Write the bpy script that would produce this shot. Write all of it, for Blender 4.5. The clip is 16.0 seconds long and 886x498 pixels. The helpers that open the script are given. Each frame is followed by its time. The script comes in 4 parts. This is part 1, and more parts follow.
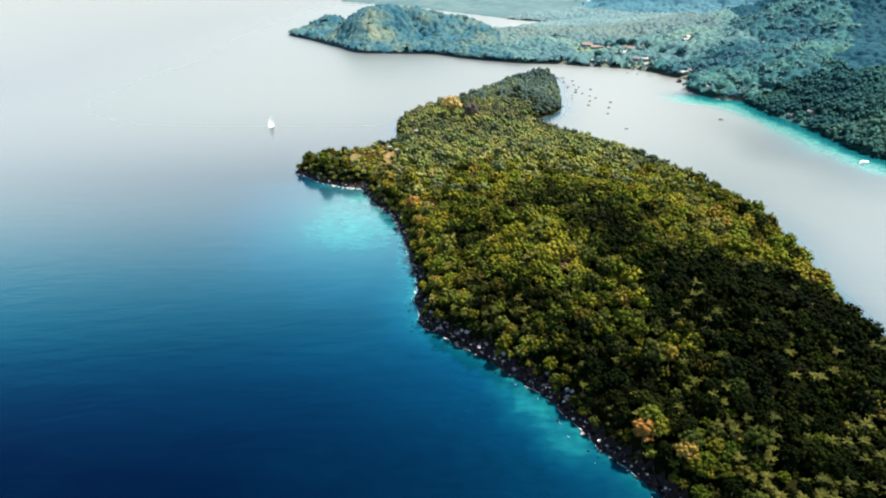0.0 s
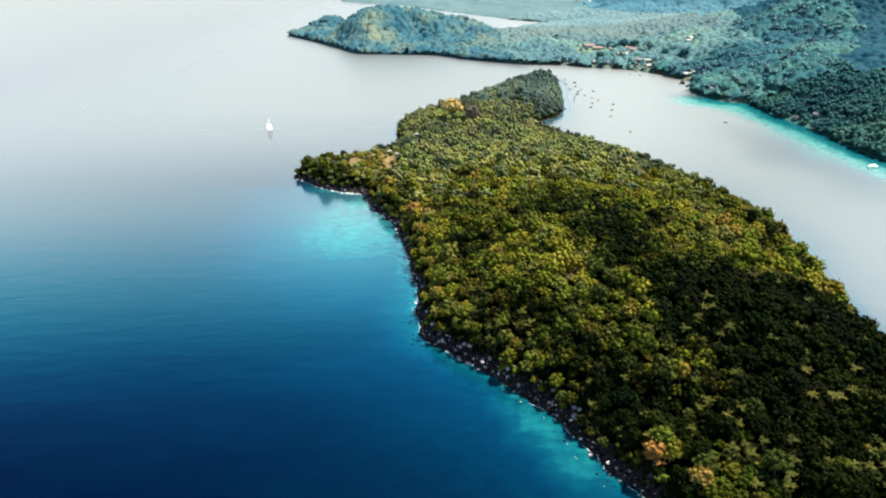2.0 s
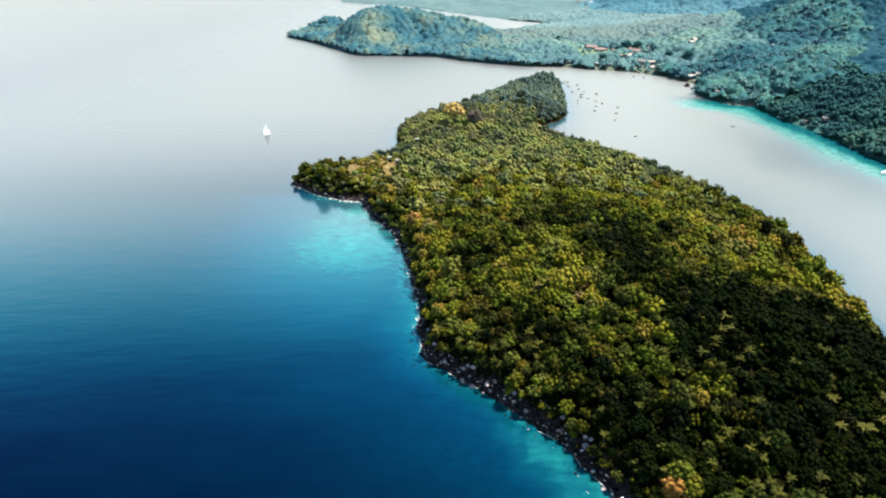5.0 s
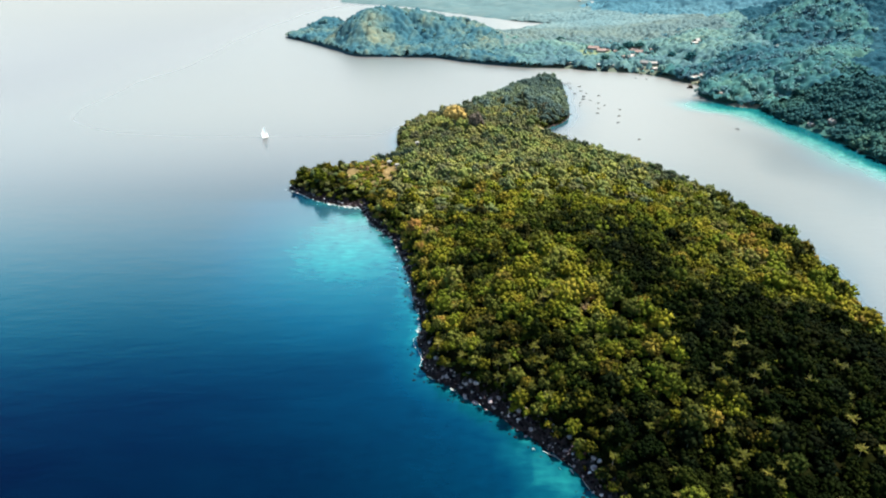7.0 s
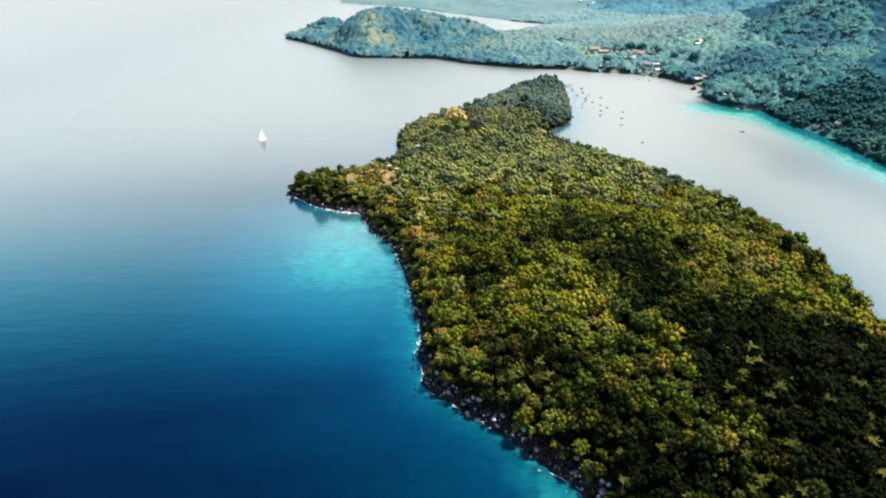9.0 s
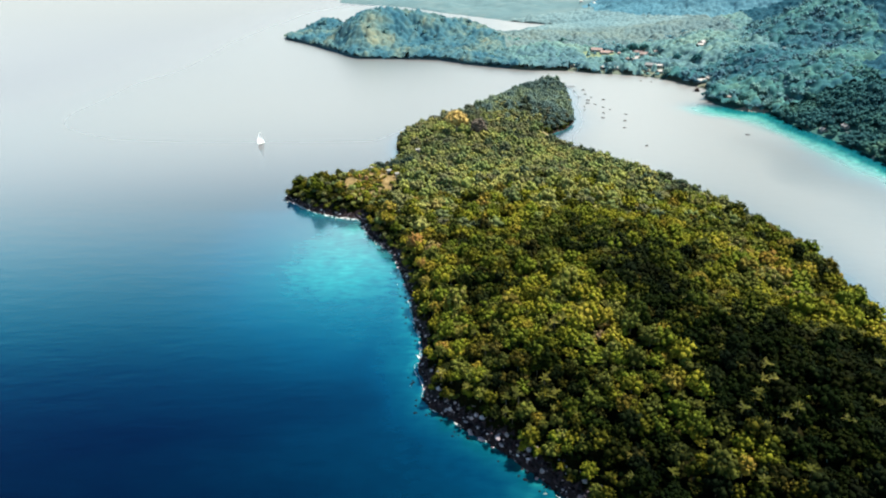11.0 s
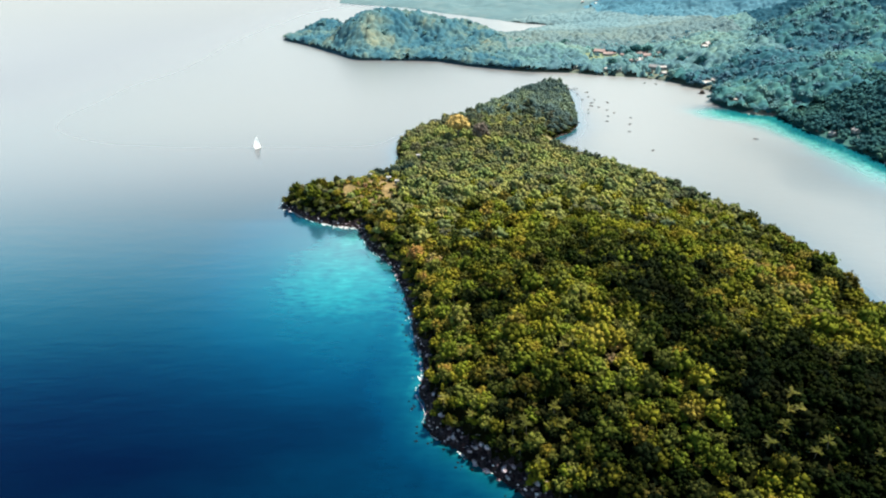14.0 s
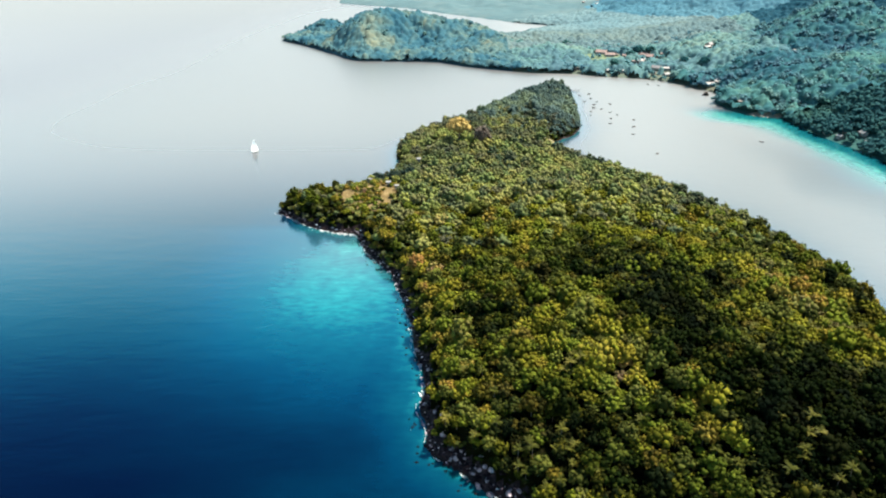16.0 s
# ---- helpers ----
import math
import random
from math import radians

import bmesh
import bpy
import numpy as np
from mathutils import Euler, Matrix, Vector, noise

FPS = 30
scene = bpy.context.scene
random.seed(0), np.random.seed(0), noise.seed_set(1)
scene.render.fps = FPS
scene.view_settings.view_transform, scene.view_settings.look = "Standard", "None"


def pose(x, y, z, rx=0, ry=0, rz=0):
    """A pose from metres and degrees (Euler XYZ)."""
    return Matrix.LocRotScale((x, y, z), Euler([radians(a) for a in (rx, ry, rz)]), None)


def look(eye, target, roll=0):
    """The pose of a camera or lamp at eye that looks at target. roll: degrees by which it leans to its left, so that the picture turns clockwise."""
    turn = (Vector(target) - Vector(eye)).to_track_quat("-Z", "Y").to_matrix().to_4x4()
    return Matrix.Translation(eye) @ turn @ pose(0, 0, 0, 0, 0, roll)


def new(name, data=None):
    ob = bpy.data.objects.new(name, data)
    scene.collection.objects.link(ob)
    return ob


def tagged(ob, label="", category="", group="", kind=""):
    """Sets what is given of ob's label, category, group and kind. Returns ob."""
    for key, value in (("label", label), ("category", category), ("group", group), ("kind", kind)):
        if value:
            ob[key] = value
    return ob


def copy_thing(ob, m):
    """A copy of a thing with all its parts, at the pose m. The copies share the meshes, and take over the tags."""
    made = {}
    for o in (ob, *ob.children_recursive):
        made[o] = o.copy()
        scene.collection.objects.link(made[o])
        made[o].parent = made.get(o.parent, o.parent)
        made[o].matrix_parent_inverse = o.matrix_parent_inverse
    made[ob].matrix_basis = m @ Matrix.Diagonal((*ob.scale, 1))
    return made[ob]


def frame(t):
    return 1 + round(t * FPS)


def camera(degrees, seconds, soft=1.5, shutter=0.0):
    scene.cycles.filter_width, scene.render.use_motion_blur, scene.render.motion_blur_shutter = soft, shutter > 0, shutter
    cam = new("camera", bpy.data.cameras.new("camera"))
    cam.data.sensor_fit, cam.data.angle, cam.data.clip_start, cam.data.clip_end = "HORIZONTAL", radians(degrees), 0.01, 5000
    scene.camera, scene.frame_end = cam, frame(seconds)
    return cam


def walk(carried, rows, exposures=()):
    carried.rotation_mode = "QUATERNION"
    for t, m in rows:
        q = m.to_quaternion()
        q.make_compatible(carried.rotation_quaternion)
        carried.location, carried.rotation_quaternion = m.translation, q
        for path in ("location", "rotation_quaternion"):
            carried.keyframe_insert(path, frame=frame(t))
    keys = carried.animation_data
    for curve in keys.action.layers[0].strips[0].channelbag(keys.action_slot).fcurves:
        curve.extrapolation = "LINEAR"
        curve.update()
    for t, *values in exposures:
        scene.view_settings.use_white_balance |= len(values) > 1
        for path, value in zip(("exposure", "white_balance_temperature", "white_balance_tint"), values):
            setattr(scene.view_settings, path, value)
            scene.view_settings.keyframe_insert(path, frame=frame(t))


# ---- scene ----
cam = camera(72.0, 16.0, soft=2.1)
EYE, PITCH, LEAN = 130.0, -25.930, -0.114
SCALE = 1.7          # metres for each unit of the plan in which the place is drawn below


def eye_at(t):
    """The drone's slow glide along the island's shore."""
    s = t / 16.0
    x = -5.474 * s + 1.910 * s ** 2 + -0.901 * s ** 3
    y = 67.691 * s + -7.199 * s ** 2 + 5.241 * s ** 3
    z = 1.800 * s + 0.266 * s ** 2 + -1.235 * s ** 3
    return x * SCALE, y * SCALE, (EYE + z) * SCALE


walk(cam, [(t, pose(*eye_at(t), 90 + PITCH, LEAN, 0)) for t in (0, 1, 2, 3, 4, 5, 6, 7, 8, 9, 10, 11, 12, 13, 14, 15, 16)])

# ---- world, sun, exposure ----
SUN_EL, SUN_AZ = 60.0, 62.0          # degrees; azimuth from straight ahead towards the right
world = bpy.data.worlds.new("world")
scene.world = world
world.use_nodes = True
wn = world.node_tree.nodes
sky = wn.new("ShaderNodeTexSky")
sky.sky_type = "NISHITA"
sky.sun_disc = False
sky.sun_elevation, sky.sun_rotation = radians(SUN_EL), radians(SUN_AZ)
sky.air_density, sky.dust_density, sky.ozone_density = 1.0, 1.0, 1.0
# bright sea haze all round the horizon, thinning out into the blue overhead
wl = world.node_tree.links
way_up = wn.new("ShaderNodeSeparateXYZ")
wl.new(wn.new("ShaderNodeTexCoord").outputs["Generated"], way_up.inputs[0])
haze = wn.new("ShaderNodeValToRGB")
haze.color_ramp.interpolation = "EASE"
HAZE = [(0.0, (0.18, 0.19, 0.182)), (0.065, (0.21, 0.22, 0.21)), (0.186, (0.36, 0.375, 0.36)), (0.316, (0.56, 0.6, 0.575)), (0.38, (0.56, 0.68, 0.66)), (0.437, (0.36, 0.66, 0.71)),
        (0.49, (0.14, 0.57, 0.68)), (0.55, (0.02, 0.41, 0.56)), (0.6, (0.0, 0.18, 0.35)), (0.66, (0.0, 0.06, 0.17)), (0.71, (0.0, 0.018, 0.08)), (0.76, (0.0, 0.006, 0.04)), (1.0, (0.0, 0.006, 0.04))]
for k in range(len(HAZE) - 2):
    haze.color_ramp.elements.new(0.5)
for el, (at, col) in zip(haze.color_ramp.elements, HAZE):
    el.position, el.color = at, (*col, 1)
# the haze stands highest straight ahead, where the sea mist lies, and lower to the sides


def sky_sum(op, a, b):
    n = wn.new("ShaderNodeMath")
    n.operation = op
    for k, v in enumerate((a, b)):
        if isinstance(v, float):
            n.inputs[k].default_value = v
        else:
            wl.new(v, n.inputs[k])
    return n.outputs[0]


side, ahead, up_ = (sky_sum("MULTIPLY", way_up.outputs[k], way_up.outputs[k]) for k in range(3))
reach = sky_sum("SQRT", sky_sum("ADD", sky_sum("ADD", up_, ahead), sky_sum("MULTIPLY", side, 0.06)), 0.0)
wl.new(sky_sum("DIVIDE", way_up.outputs[2], reach), haze.inputs[0])
haze_light = wn.new("ShaderNodeBackground")
wl.new(haze.outputs[0], haze_light.inputs[0])
wn["Background"].inputs[1].default_value = 0.016
wl.new(sky.outputs[0], wn["Background"].inputs[0])
both = wn.new("ShaderNodeAddShader")
wl.new(wn["Background"].outputs[0], both.inputs[0])
wl.new(haze_light.outputs[0], both.inputs[1])
wl.new(both.outputs[0], wn["World Output"].inputs[0])
sun_data = bpy.data.lights.new("sun", "SUN")
sun_data.energy, sun_data.angle, sun_data.color = 4.9, radians(1.2), (1.0, 0.92, 0.78)
sun = new("sun", sun_data)
sun_way = Vector((math.sin(radians(SUN_AZ)) * math.cos(radians(SUN_EL)), math.cos(radians(SUN_AZ)) * math.cos(radians(SUN_EL)), math.sin(radians(SUN_EL))))
sun.matrix_world = look(sun_way * 400, (0, 0, 0))
scene.view_settings.exposure = 2.0


# ---- noise and outlines ----
def lattice(ix, iy, seed):
    h = np.sin(ix * 127.1 + iy * 311.7 + seed * 74.7) * 43758.5453
    return h - np.floor(h)


def vnoise(x, y, size, seed=0):
    """Smooth value noise from 0 to 1, with cells of that size."""
    x, y = np.asarray(x, float) / size, np.asarray(y, float) / size
    ix, iy = np.floor(x), np.floor(y)
    fx, fy = x - ix, y - iy
    fx, fy = fx * fx * (3 - 2 * fx), fy * fy * (3 - 2 * fy)
    a = lattice(ix, iy, seed) * (1 - fx) + lattice(ix + 1, iy, seed) * fx
    b = lattice(ix, iy + 1, seed) * (1 - fx) + lattice(ix + 1, iy + 1, seed) * fx
    return a * (1 - fy) + b * fy


def fbm(x, y, size, seed=0, octaves=3):
    total, amp, weight = 0.0, 1.0, 0.0
    for k in range(octaves):
        total = total + amp * vnoise(x, y, size / 2 ** k, seed + k)
        weight, amp = weight + amp, amp * 0.5
    return total / weight


def smooth(x):
    x = np.clip(x, 0, 1)
    return x * x * (3 - 2 * x)


def rounded(points, step, wobble, seed):
    """A closed outline through these points: dense, with its corners cut and a fine irregular edge."""
    p = np.array(points, float)
    nxt = np.roll(p, -1, 0)
    p = np.stack([p * 0.82 + nxt * 0.18, p * 0.18 + nxt * 0.82], 1).reshape(-1, 2)
    out = []
    for a, b in zip(p, np.roll(p, -1, 0)):
        n = min(80, max(1, int(np.hypot(*(b - a)) / step)))
        out += [a + (b - a) * k / n for k in range(n)]
    out = np.array(out)
    t = np.roll(out, -1, 0) - np.roll(out, 1, 0)
    t /= np.hypot(t[:, 0], t[:, 1])[:, None] + 1e-9
    w = (fbm(out[:, 0], out[:, 1], step * 2.5, seed) - 0.5) * 2 * wobble
    return out + np.stack([t[:, 1], -t[:, 0]], 1) * w[:, None]


def inside_distance(x, y, line):
    """Metres to the outline: positive inside, negative outside."""
    x, y = np.asarray(x, float).ravel(), np.asarray(y, float).ravel()
    best, odd = np.full(x.shape, 1e12), np.zeros(x.shape, bool)
    for (ax, ay), (bx, by) in zip(line, np.roll(line, -1, 0)):
        dx, dy = bx - ax, by - ay
        k = np.clip(((x - ax) * dx + (y - ay) * dy) / (dx * dx + dy * dy + 1e-12), 0, 1)
        best = np.minimum(best, (x - ax - k * dx) ** 2 + (y - ay - k * dy) ** 2)
        if ay != by:
            odd ^= ((ay > y) != (by > y)) & (x < ax + (y - ay) * dx / dy)
    return np.where(odd, 1, -1) * np.sqrt(best)


ISLAND = rounded([(95, 70), (62, 113), (52, 127), (47, 134), (43, 142), (38.5, 149), (34.5, 157), (29, 165), (21, 172), (15, 178), (8.5, 184.5), (0.5, 192.5), (-8, 197), (-8.6, 207), (-11.2, 218),
                  (-9, 227), (-10.5, 239), (-13.5, 250), (-15.5, 263), (-20.5, 285), (-26, 305), (-33.5, 317), (-44, 338), (-48, 351.5), (-56, 352.5), (-65, 356), (-76, 363), (-86, 371.5), (-97, 382), (-91, 396), (-70, 403), (-50, 416), (-36, 440), (-34, 458), (-38, 500),
                  (-30, 530), (-8, 556), (15, 588), (45, 645), (75, 695), (108, 732), (131, 716), (121, 645), (110, 562), (98, 540), (82, 522), (69, 515),
                  (80, 490), (104, 455), (134, 414), (155, 372), (168, 325), (167, 270), (160, 200), (162, 120), (165, 50), (130, 30)], 3.0, 1.6, 3)
MAINLAND = rounded([(-283, 1131), (-226, 1066), (-155, 960), (-123, 907), (-68, 903), (-14, 899), (9, 880), (53, 844), (101, 819), (150, 815), (187, 796),
                    (220, 788), (248, 770), (269, 725), (278, 703), (258, 660), (258, 628), (273, 609), (294, 598), (292, 562), (298, 519), (301, 484),
                    (301, 442), (322, 380), (390, 300), (560, 200), (1200, 100), (3500, 100), (3500, 4300), (-100, 4300), (-320, 2080), (-300, 1929),
                    (-200, 1860), (-76, 1745), (0, 1610), (60, 1530), (150, 1400), (270, 1312), (210, 1300), (150, 1250), (128, 1190), (60, 1200),
                    (-60, 1180), (-150, 1210), (-230, 1215)], 12.0, 3.0, 8)


def island_height(x, y, d):
    up = np.where((y > 405) | (x > 90), 1.8, 4.5) * smooth(d / 7) + 0.7 * smooth(d / 0.7) + (0.62 + 0.38 * smooth((y - 110) / 85) - 0.62 * smooth((y - 225) / 110) - 0.1 * smooth((y - 500) / 120)) * 23 * (1 - np.exp(-np.maximum(d, 0) / 48))
    up = up + (fbm(x, y, 30, 5) - 0.5) * 5 * smooth(d / 20) + (fbm(x, y, 5, 9) - 0.5) * 1.6 * smooth(d / 3)
    up = up + hill(x, y, 138, 285, 30, 60, 3.6, 0) * smooth(d / 15) + hill(x, y, -46, 390, 18, 12, 4.0) * smooth(d / 8)
    return np.where(d > 0, up, np.maximum(d * 0.6, -5.0))


def hill(x, y, cx, cy, rx, ry, amp, turn=0.0):
    c, s = math.cos(radians(turn)), math.sin(radians(turn))
    u, v = (x - cx) * c + (y - cy) * s, -(x - cx) * s + (y - cy) * c
    return amp * np.exp(-(u / rx) ** 2 - (v / ry) ** 2)


def mainland_height(x, y, d):
    up = 2.5 * smooth(d / 12) + 3 * smooth(d / 60)
    low = hill(x, y, -118, 1020, 52, 62, 36) + hill(x, y, -62, 1035, 55, 50, 26) + hill(x, y, 0, 1032, 55, 50, 24) + hill(x, y, 55, 1010, 40, 50, 12)
    low = low + hill(x, y, -208, 1180, 48, 30, 20)
    slope = 30 * (1 - np.exp(-np.maximum(d, 0) / 85)) * smooth((x - 270) / 80) * smooth((1050 - y) / 250)
    high = hill(x, y, 480, 865, 58, 85, 42, 10) + hill(x, y, 900, 1200, 190, 240, 130) + hill(x, y, 1150, 1500, 420, 420, 240) + hill(x, y, 700, 1420, 230, 190, 260)
    high = high + hill(x, y, 700, 2900, 1100, 520, 150) + hill(x, y, 2300, 2500, 900, 1200, 330)
    plain = smooth((y - 1090) / 70) * smooth((1700 - y) / 150) * smooth((560 - x) / 120) * (1 - smooth(hill(x, y, 700, 1420, 230, 190, 260) / 40))
    rough = (fbm(x, y, 26, 29, 2) - 0.5) * (9 * smooth((y - 1320) / 60) + 12 * smooth(hill(x, y, 700, 1420, 230, 190, 260) / 30)) + (fbm(x, y, 70, 15) - 0.5) * 22 * smooth(d / 70) * (1 - 0.85 * plain) + (fbm(x, y, 220, 19) - 0.5) * 18 * smooth((y - 1300) / 700) * smooth(d / 200)
    return np.where(d > 0, up + (low + slope + high) * smooth(d / 35) + rough, np.maximum(d * 0.4, -6.0))


def on_island(x, y):
    return float(island_height(np.array([float(x)]), np.array([float(y)]), inside_distance([x], [y], ISLAND))[0])


# ---- materials ----
def material(name):
    m = bpy.data.materials.new(name)
    m.use_nodes = True
    return m, m.node_tree.nodes, m.node_tree.links, m.node_tree.nodes["Principled BSDF"]


def ramp(nodes, stops):
    r = nodes.new("ShaderNodeValToRGB")
    e = r.color_ramp.elements
    while len(e) < len(stops):
        e.new(0.5)
    for el, (at, col) in zip(e, stops):
        el.position, el.color = at, (*col, 1)
    return r


def noise_node(nodes, links, scale, detail=3.0, vec=None):
    n = nodes.new("ShaderNodeTexNoise")
    n.inputs["Scale"].default_value, n.inputs["Detail"].default_value = scale / SCALE, detail
    if vec is not None:
        links.new(vec, n.inputs["Vector"])
    return n


def maths(nodes, links, op, a, b=0.0, c=None):
    n = nodes.new("ShaderNodeMath")
    n.operation = op
    for k, v in enumerate((a, b) if c is None else (a, b, c)):
        if isinstance(v, (int, float)):
            n.inputs[k].default_value = v
        else:
            links.new(v, n.inputs[k])
    return n.outputs[0]


def surface(name, stops, scale, rough=0.8, bump=0.3, bump_scale=None, metallic=0.0, spec=0.3):
    """A plain weathered surface: a colour ramp over two scales of noise, and fine relief."""
    m, nd, ln, b = material(name)
    pos = nd.new("ShaderNodeNewGeometry").outputs["Position"]
    a, c = noise_node(nd, ln, scale, 4, pos), noise_node(nd, ln, scale * 7, 2, pos)
    v = maths(nd, ln, "MULTIPLY_ADD", c.outputs[0], 0.35, maths(nd, ln, "MULTIPLY", a.outputs[0], 0.65))
    r = ramp(nd, stops)
    ln.new(v, r.inputs[0])
    ln.new(r.outputs[0], b.inputs["Base Color"])
    b.inputs["Roughness"].default_value, b.inputs["Metallic"].default_value, b.inputs["Specular IOR Level"].default_value = rough, metallic, spec
    if bump:
        bp = nd.new("ShaderNodeBump")
        bp.inputs["Strength"].default_value, bp.inputs["Distance"].default_value = bump, SCALE
        ln.new(noise_node(nd, ln, bump_scale or scale * 4, 4, pos).outputs[0], bp.inputs["Height"])
        ln.new(bp.outputs[0], b.inputs["Normal"])
    return m


def foliage(name, stops, source, patch=0.035, translucent=0.25, patch_weight=0.55, leaf_weight=0.1, hues=None, upward=0.0):
    """Leaves: the tone goes by the tree's own number and by patches of the wood; some trees are cooler, some browner.
    upward: how far normals bend up, softening the shading of far crowns as haze would.
    """
    m, nd, ln, b = material(name)
    pos = nd.new("ShaderNodeNewGeometry").outputs["Position"]
    if source == "own":
        own = nd.new("ShaderNodeObjectInfo").outputs["Random"]
    else:
        at = nd.new("ShaderNodeAttribute")
        at.attribute_name = "tone"
        own = at.outputs["Fac"]
    patches = noise_node(nd, ln, patch, 2, pos)
    leaf = nd.new("ShaderNodeNewGeometry")
    p = maths(nd, ln, "MULTIPLY_ADD", maths(nd, ln, "SUBTRACT", patches.outputs[0], 0.5), patch_weight * 2.4, 0.5 * patch_weight)
    v = maths(nd, ln, "MULTIPLY_ADD", own, 1 - patch_weight, p)
    v = maths(nd, ln, "ADD", v, maths(nd, ln, "MULTIPLY", maths(nd, ln, "SUBTRACT", leaf.outputs["Random Per Island"], 0.5), leaf_weight))
    r = ramp(nd, stops)
    ln.new(v, r.inputs[0])
    if hues:
        kind = ramp(nd, hues)
        ln.new(maths(nd, ln, "FRACT", maths(nd, ln, "MULTIPLY", own, 53.7)), kind.inputs[0])
        tint = nd.new("ShaderNodeMix")
        tint.data_type, tint.blend_type = "RGBA", "MULTIPLY"
        tint.inputs["Factor"].default_value = 1.0
        ln.new(r.outputs[0], tint.inputs["A"])
        ln.new(kind.outputs[0], tint.inputs["B"])
        colour = tint.outputs["Result"]
    else:
        colour = r.outputs[0]
    ln.new(colour, b.inputs["Base Color"])
    b.inputs["Roughness"].default_value, b.inputs["Specular IOR Level"].default_value = 0.75, 0.012
    if upward:
        lean = nd.new("ShaderNodeVectorMath")
        lean.operation = "SCALE"
        lean.inputs["Scale"].default_value = (1 - upward) / upward
        ln.new(leaf.outputs["Normal"], lean.inputs[0])
        flat = nd.new("ShaderNodeVectorMath")
        flat.inputs[1].default_value = (0, 0, 1)
        ln.new(lean.outputs[0], flat.inputs[0])
        level = nd.new("ShaderNodeVectorMath")
        level.operation = "NORMALIZE"
        ln.new(flat.outputs[0], level.inputs[0])
        ln.new(level.outputs[0], b.inputs["Normal"])
    if translucent:
        tr = nd.new("ShaderNodeBsdfTranslucent")
        ln.new(colour, tr.inputs[0])
        mix = nd.new("ShaderNodeMixShader")
        mix.inputs[0].default_value = translucent
        ln.new(b.outputs[0], mix.inputs[1])
        ln.new(tr.outputs[0], mix.inputs[2])
        ln.new(mix.outputs[0], nd["Material Output"].inputs["Surface"])
    return m


# lowest stops are near black, for the shade painted into the right-hand wood
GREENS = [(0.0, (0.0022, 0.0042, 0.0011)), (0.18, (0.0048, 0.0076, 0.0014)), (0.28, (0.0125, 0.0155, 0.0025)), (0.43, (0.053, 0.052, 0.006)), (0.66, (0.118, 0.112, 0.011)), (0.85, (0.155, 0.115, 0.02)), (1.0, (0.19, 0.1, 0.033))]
HUES = [(0.0, (0.55, 0.68, 1.0)), (0.2, (0.76, 0.86, 1.2)), (0.28, (0.64, 0.88, 0.75)), (0.46, (0.82, 1.02, 0.75)), (0.62, (0.98, 1.04, 0.7)), (0.84, (1.05, 0.98, 0.8)), (0.92, (1.1, 0.88, 0.9)), (1.0, (1.05, 0.92, 1.4))]
# mainland greens, with the blue of distance haze mixed into the colour
HAZED_GREENS = [(0.0, (0.008, 0.05, 0.06)), (0.35, (0.018, 0.08, 0.08)), (0.6, (0.035, 0.112, 0.09)), (0.85, (0.07, 0.15, 0.1)), (1.0, (0.11, 0.17, 0.11))]
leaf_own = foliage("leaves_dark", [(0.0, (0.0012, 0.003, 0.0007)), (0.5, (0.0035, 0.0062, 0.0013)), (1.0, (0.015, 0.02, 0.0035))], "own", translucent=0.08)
leaf_light = foliage("leaves_light", [(0.0, (0.018, 0.024, 0.004)), (0.5, (0.043, 0.048, 0.007)), (1.0, (0.092, 0.083, 0.014))], "own", translucent=0.1, hues=HUES)
leaf_wood = foliage("leaves_of_the_wood", [(a, (c[0] * 0.93, c[1] * 0.93, c[2] * 1.25)) for a, c in GREENS], "tone", translucent=0.08, patch_weight=0.2, leaf_weight=0.22, hues=HUES)
# paler copies of GREENS: haze over the island's far end, added to the colour
leaf_north = foliage("hazed_leaves_of_the_northern_wood", [(a, (c[0] * 1.0 + 0.036, c[1] * 1.1 + 0.04, c[2] * 1.3 + 0.027)) for a, c in GREENS[:6]], "tone", translucent=0.1, patch_weight=0.2, hues=[(0.0, (0.5, 0.65, 0.85)), (0.4, (0.9, 0.95, 0.95)), (1.0, (1.08, 0.95, 1.1))])
leaf_tip = foliage("hazed_leaves_of_the_island_tip", [(a, (c[0] * 0.8 + 0.05, c[1] * 0.9 + 0.078, c[2] * 1.2 + 0.078)) for a, c in GREENS[:6]], "tone", patch_weight=0.2)
leaf_far = foliage("hazed_leaves_of_the_coast", [(a, (c[0] * 0.8 + 0.004, c[1] * 0.72 + 0.003, c[2] * 0.72 + 0.008)) for a, c in HAZED_GREENS], "tone", 0.012, 0.3, 0.7, upward=0.3)
leaf_far_own = foliage("hazed_leaves_of_the_village_trees", [(0.0, (0.012, 0.06, 0.075)), (0.5, (0.022, 0.085, 0.095)), (1.0, (0.05, 0.12, 0.1))], "own", 0.03, 0.3)
def canopy(name, stops, patch=0.012, patch_weight=0.65):
    """The closed canopy of a far wood, its stops tinted with distance haze."""
    return foliage(name, stops, "tone", patch, 0.0, patch_weight, 0.0)


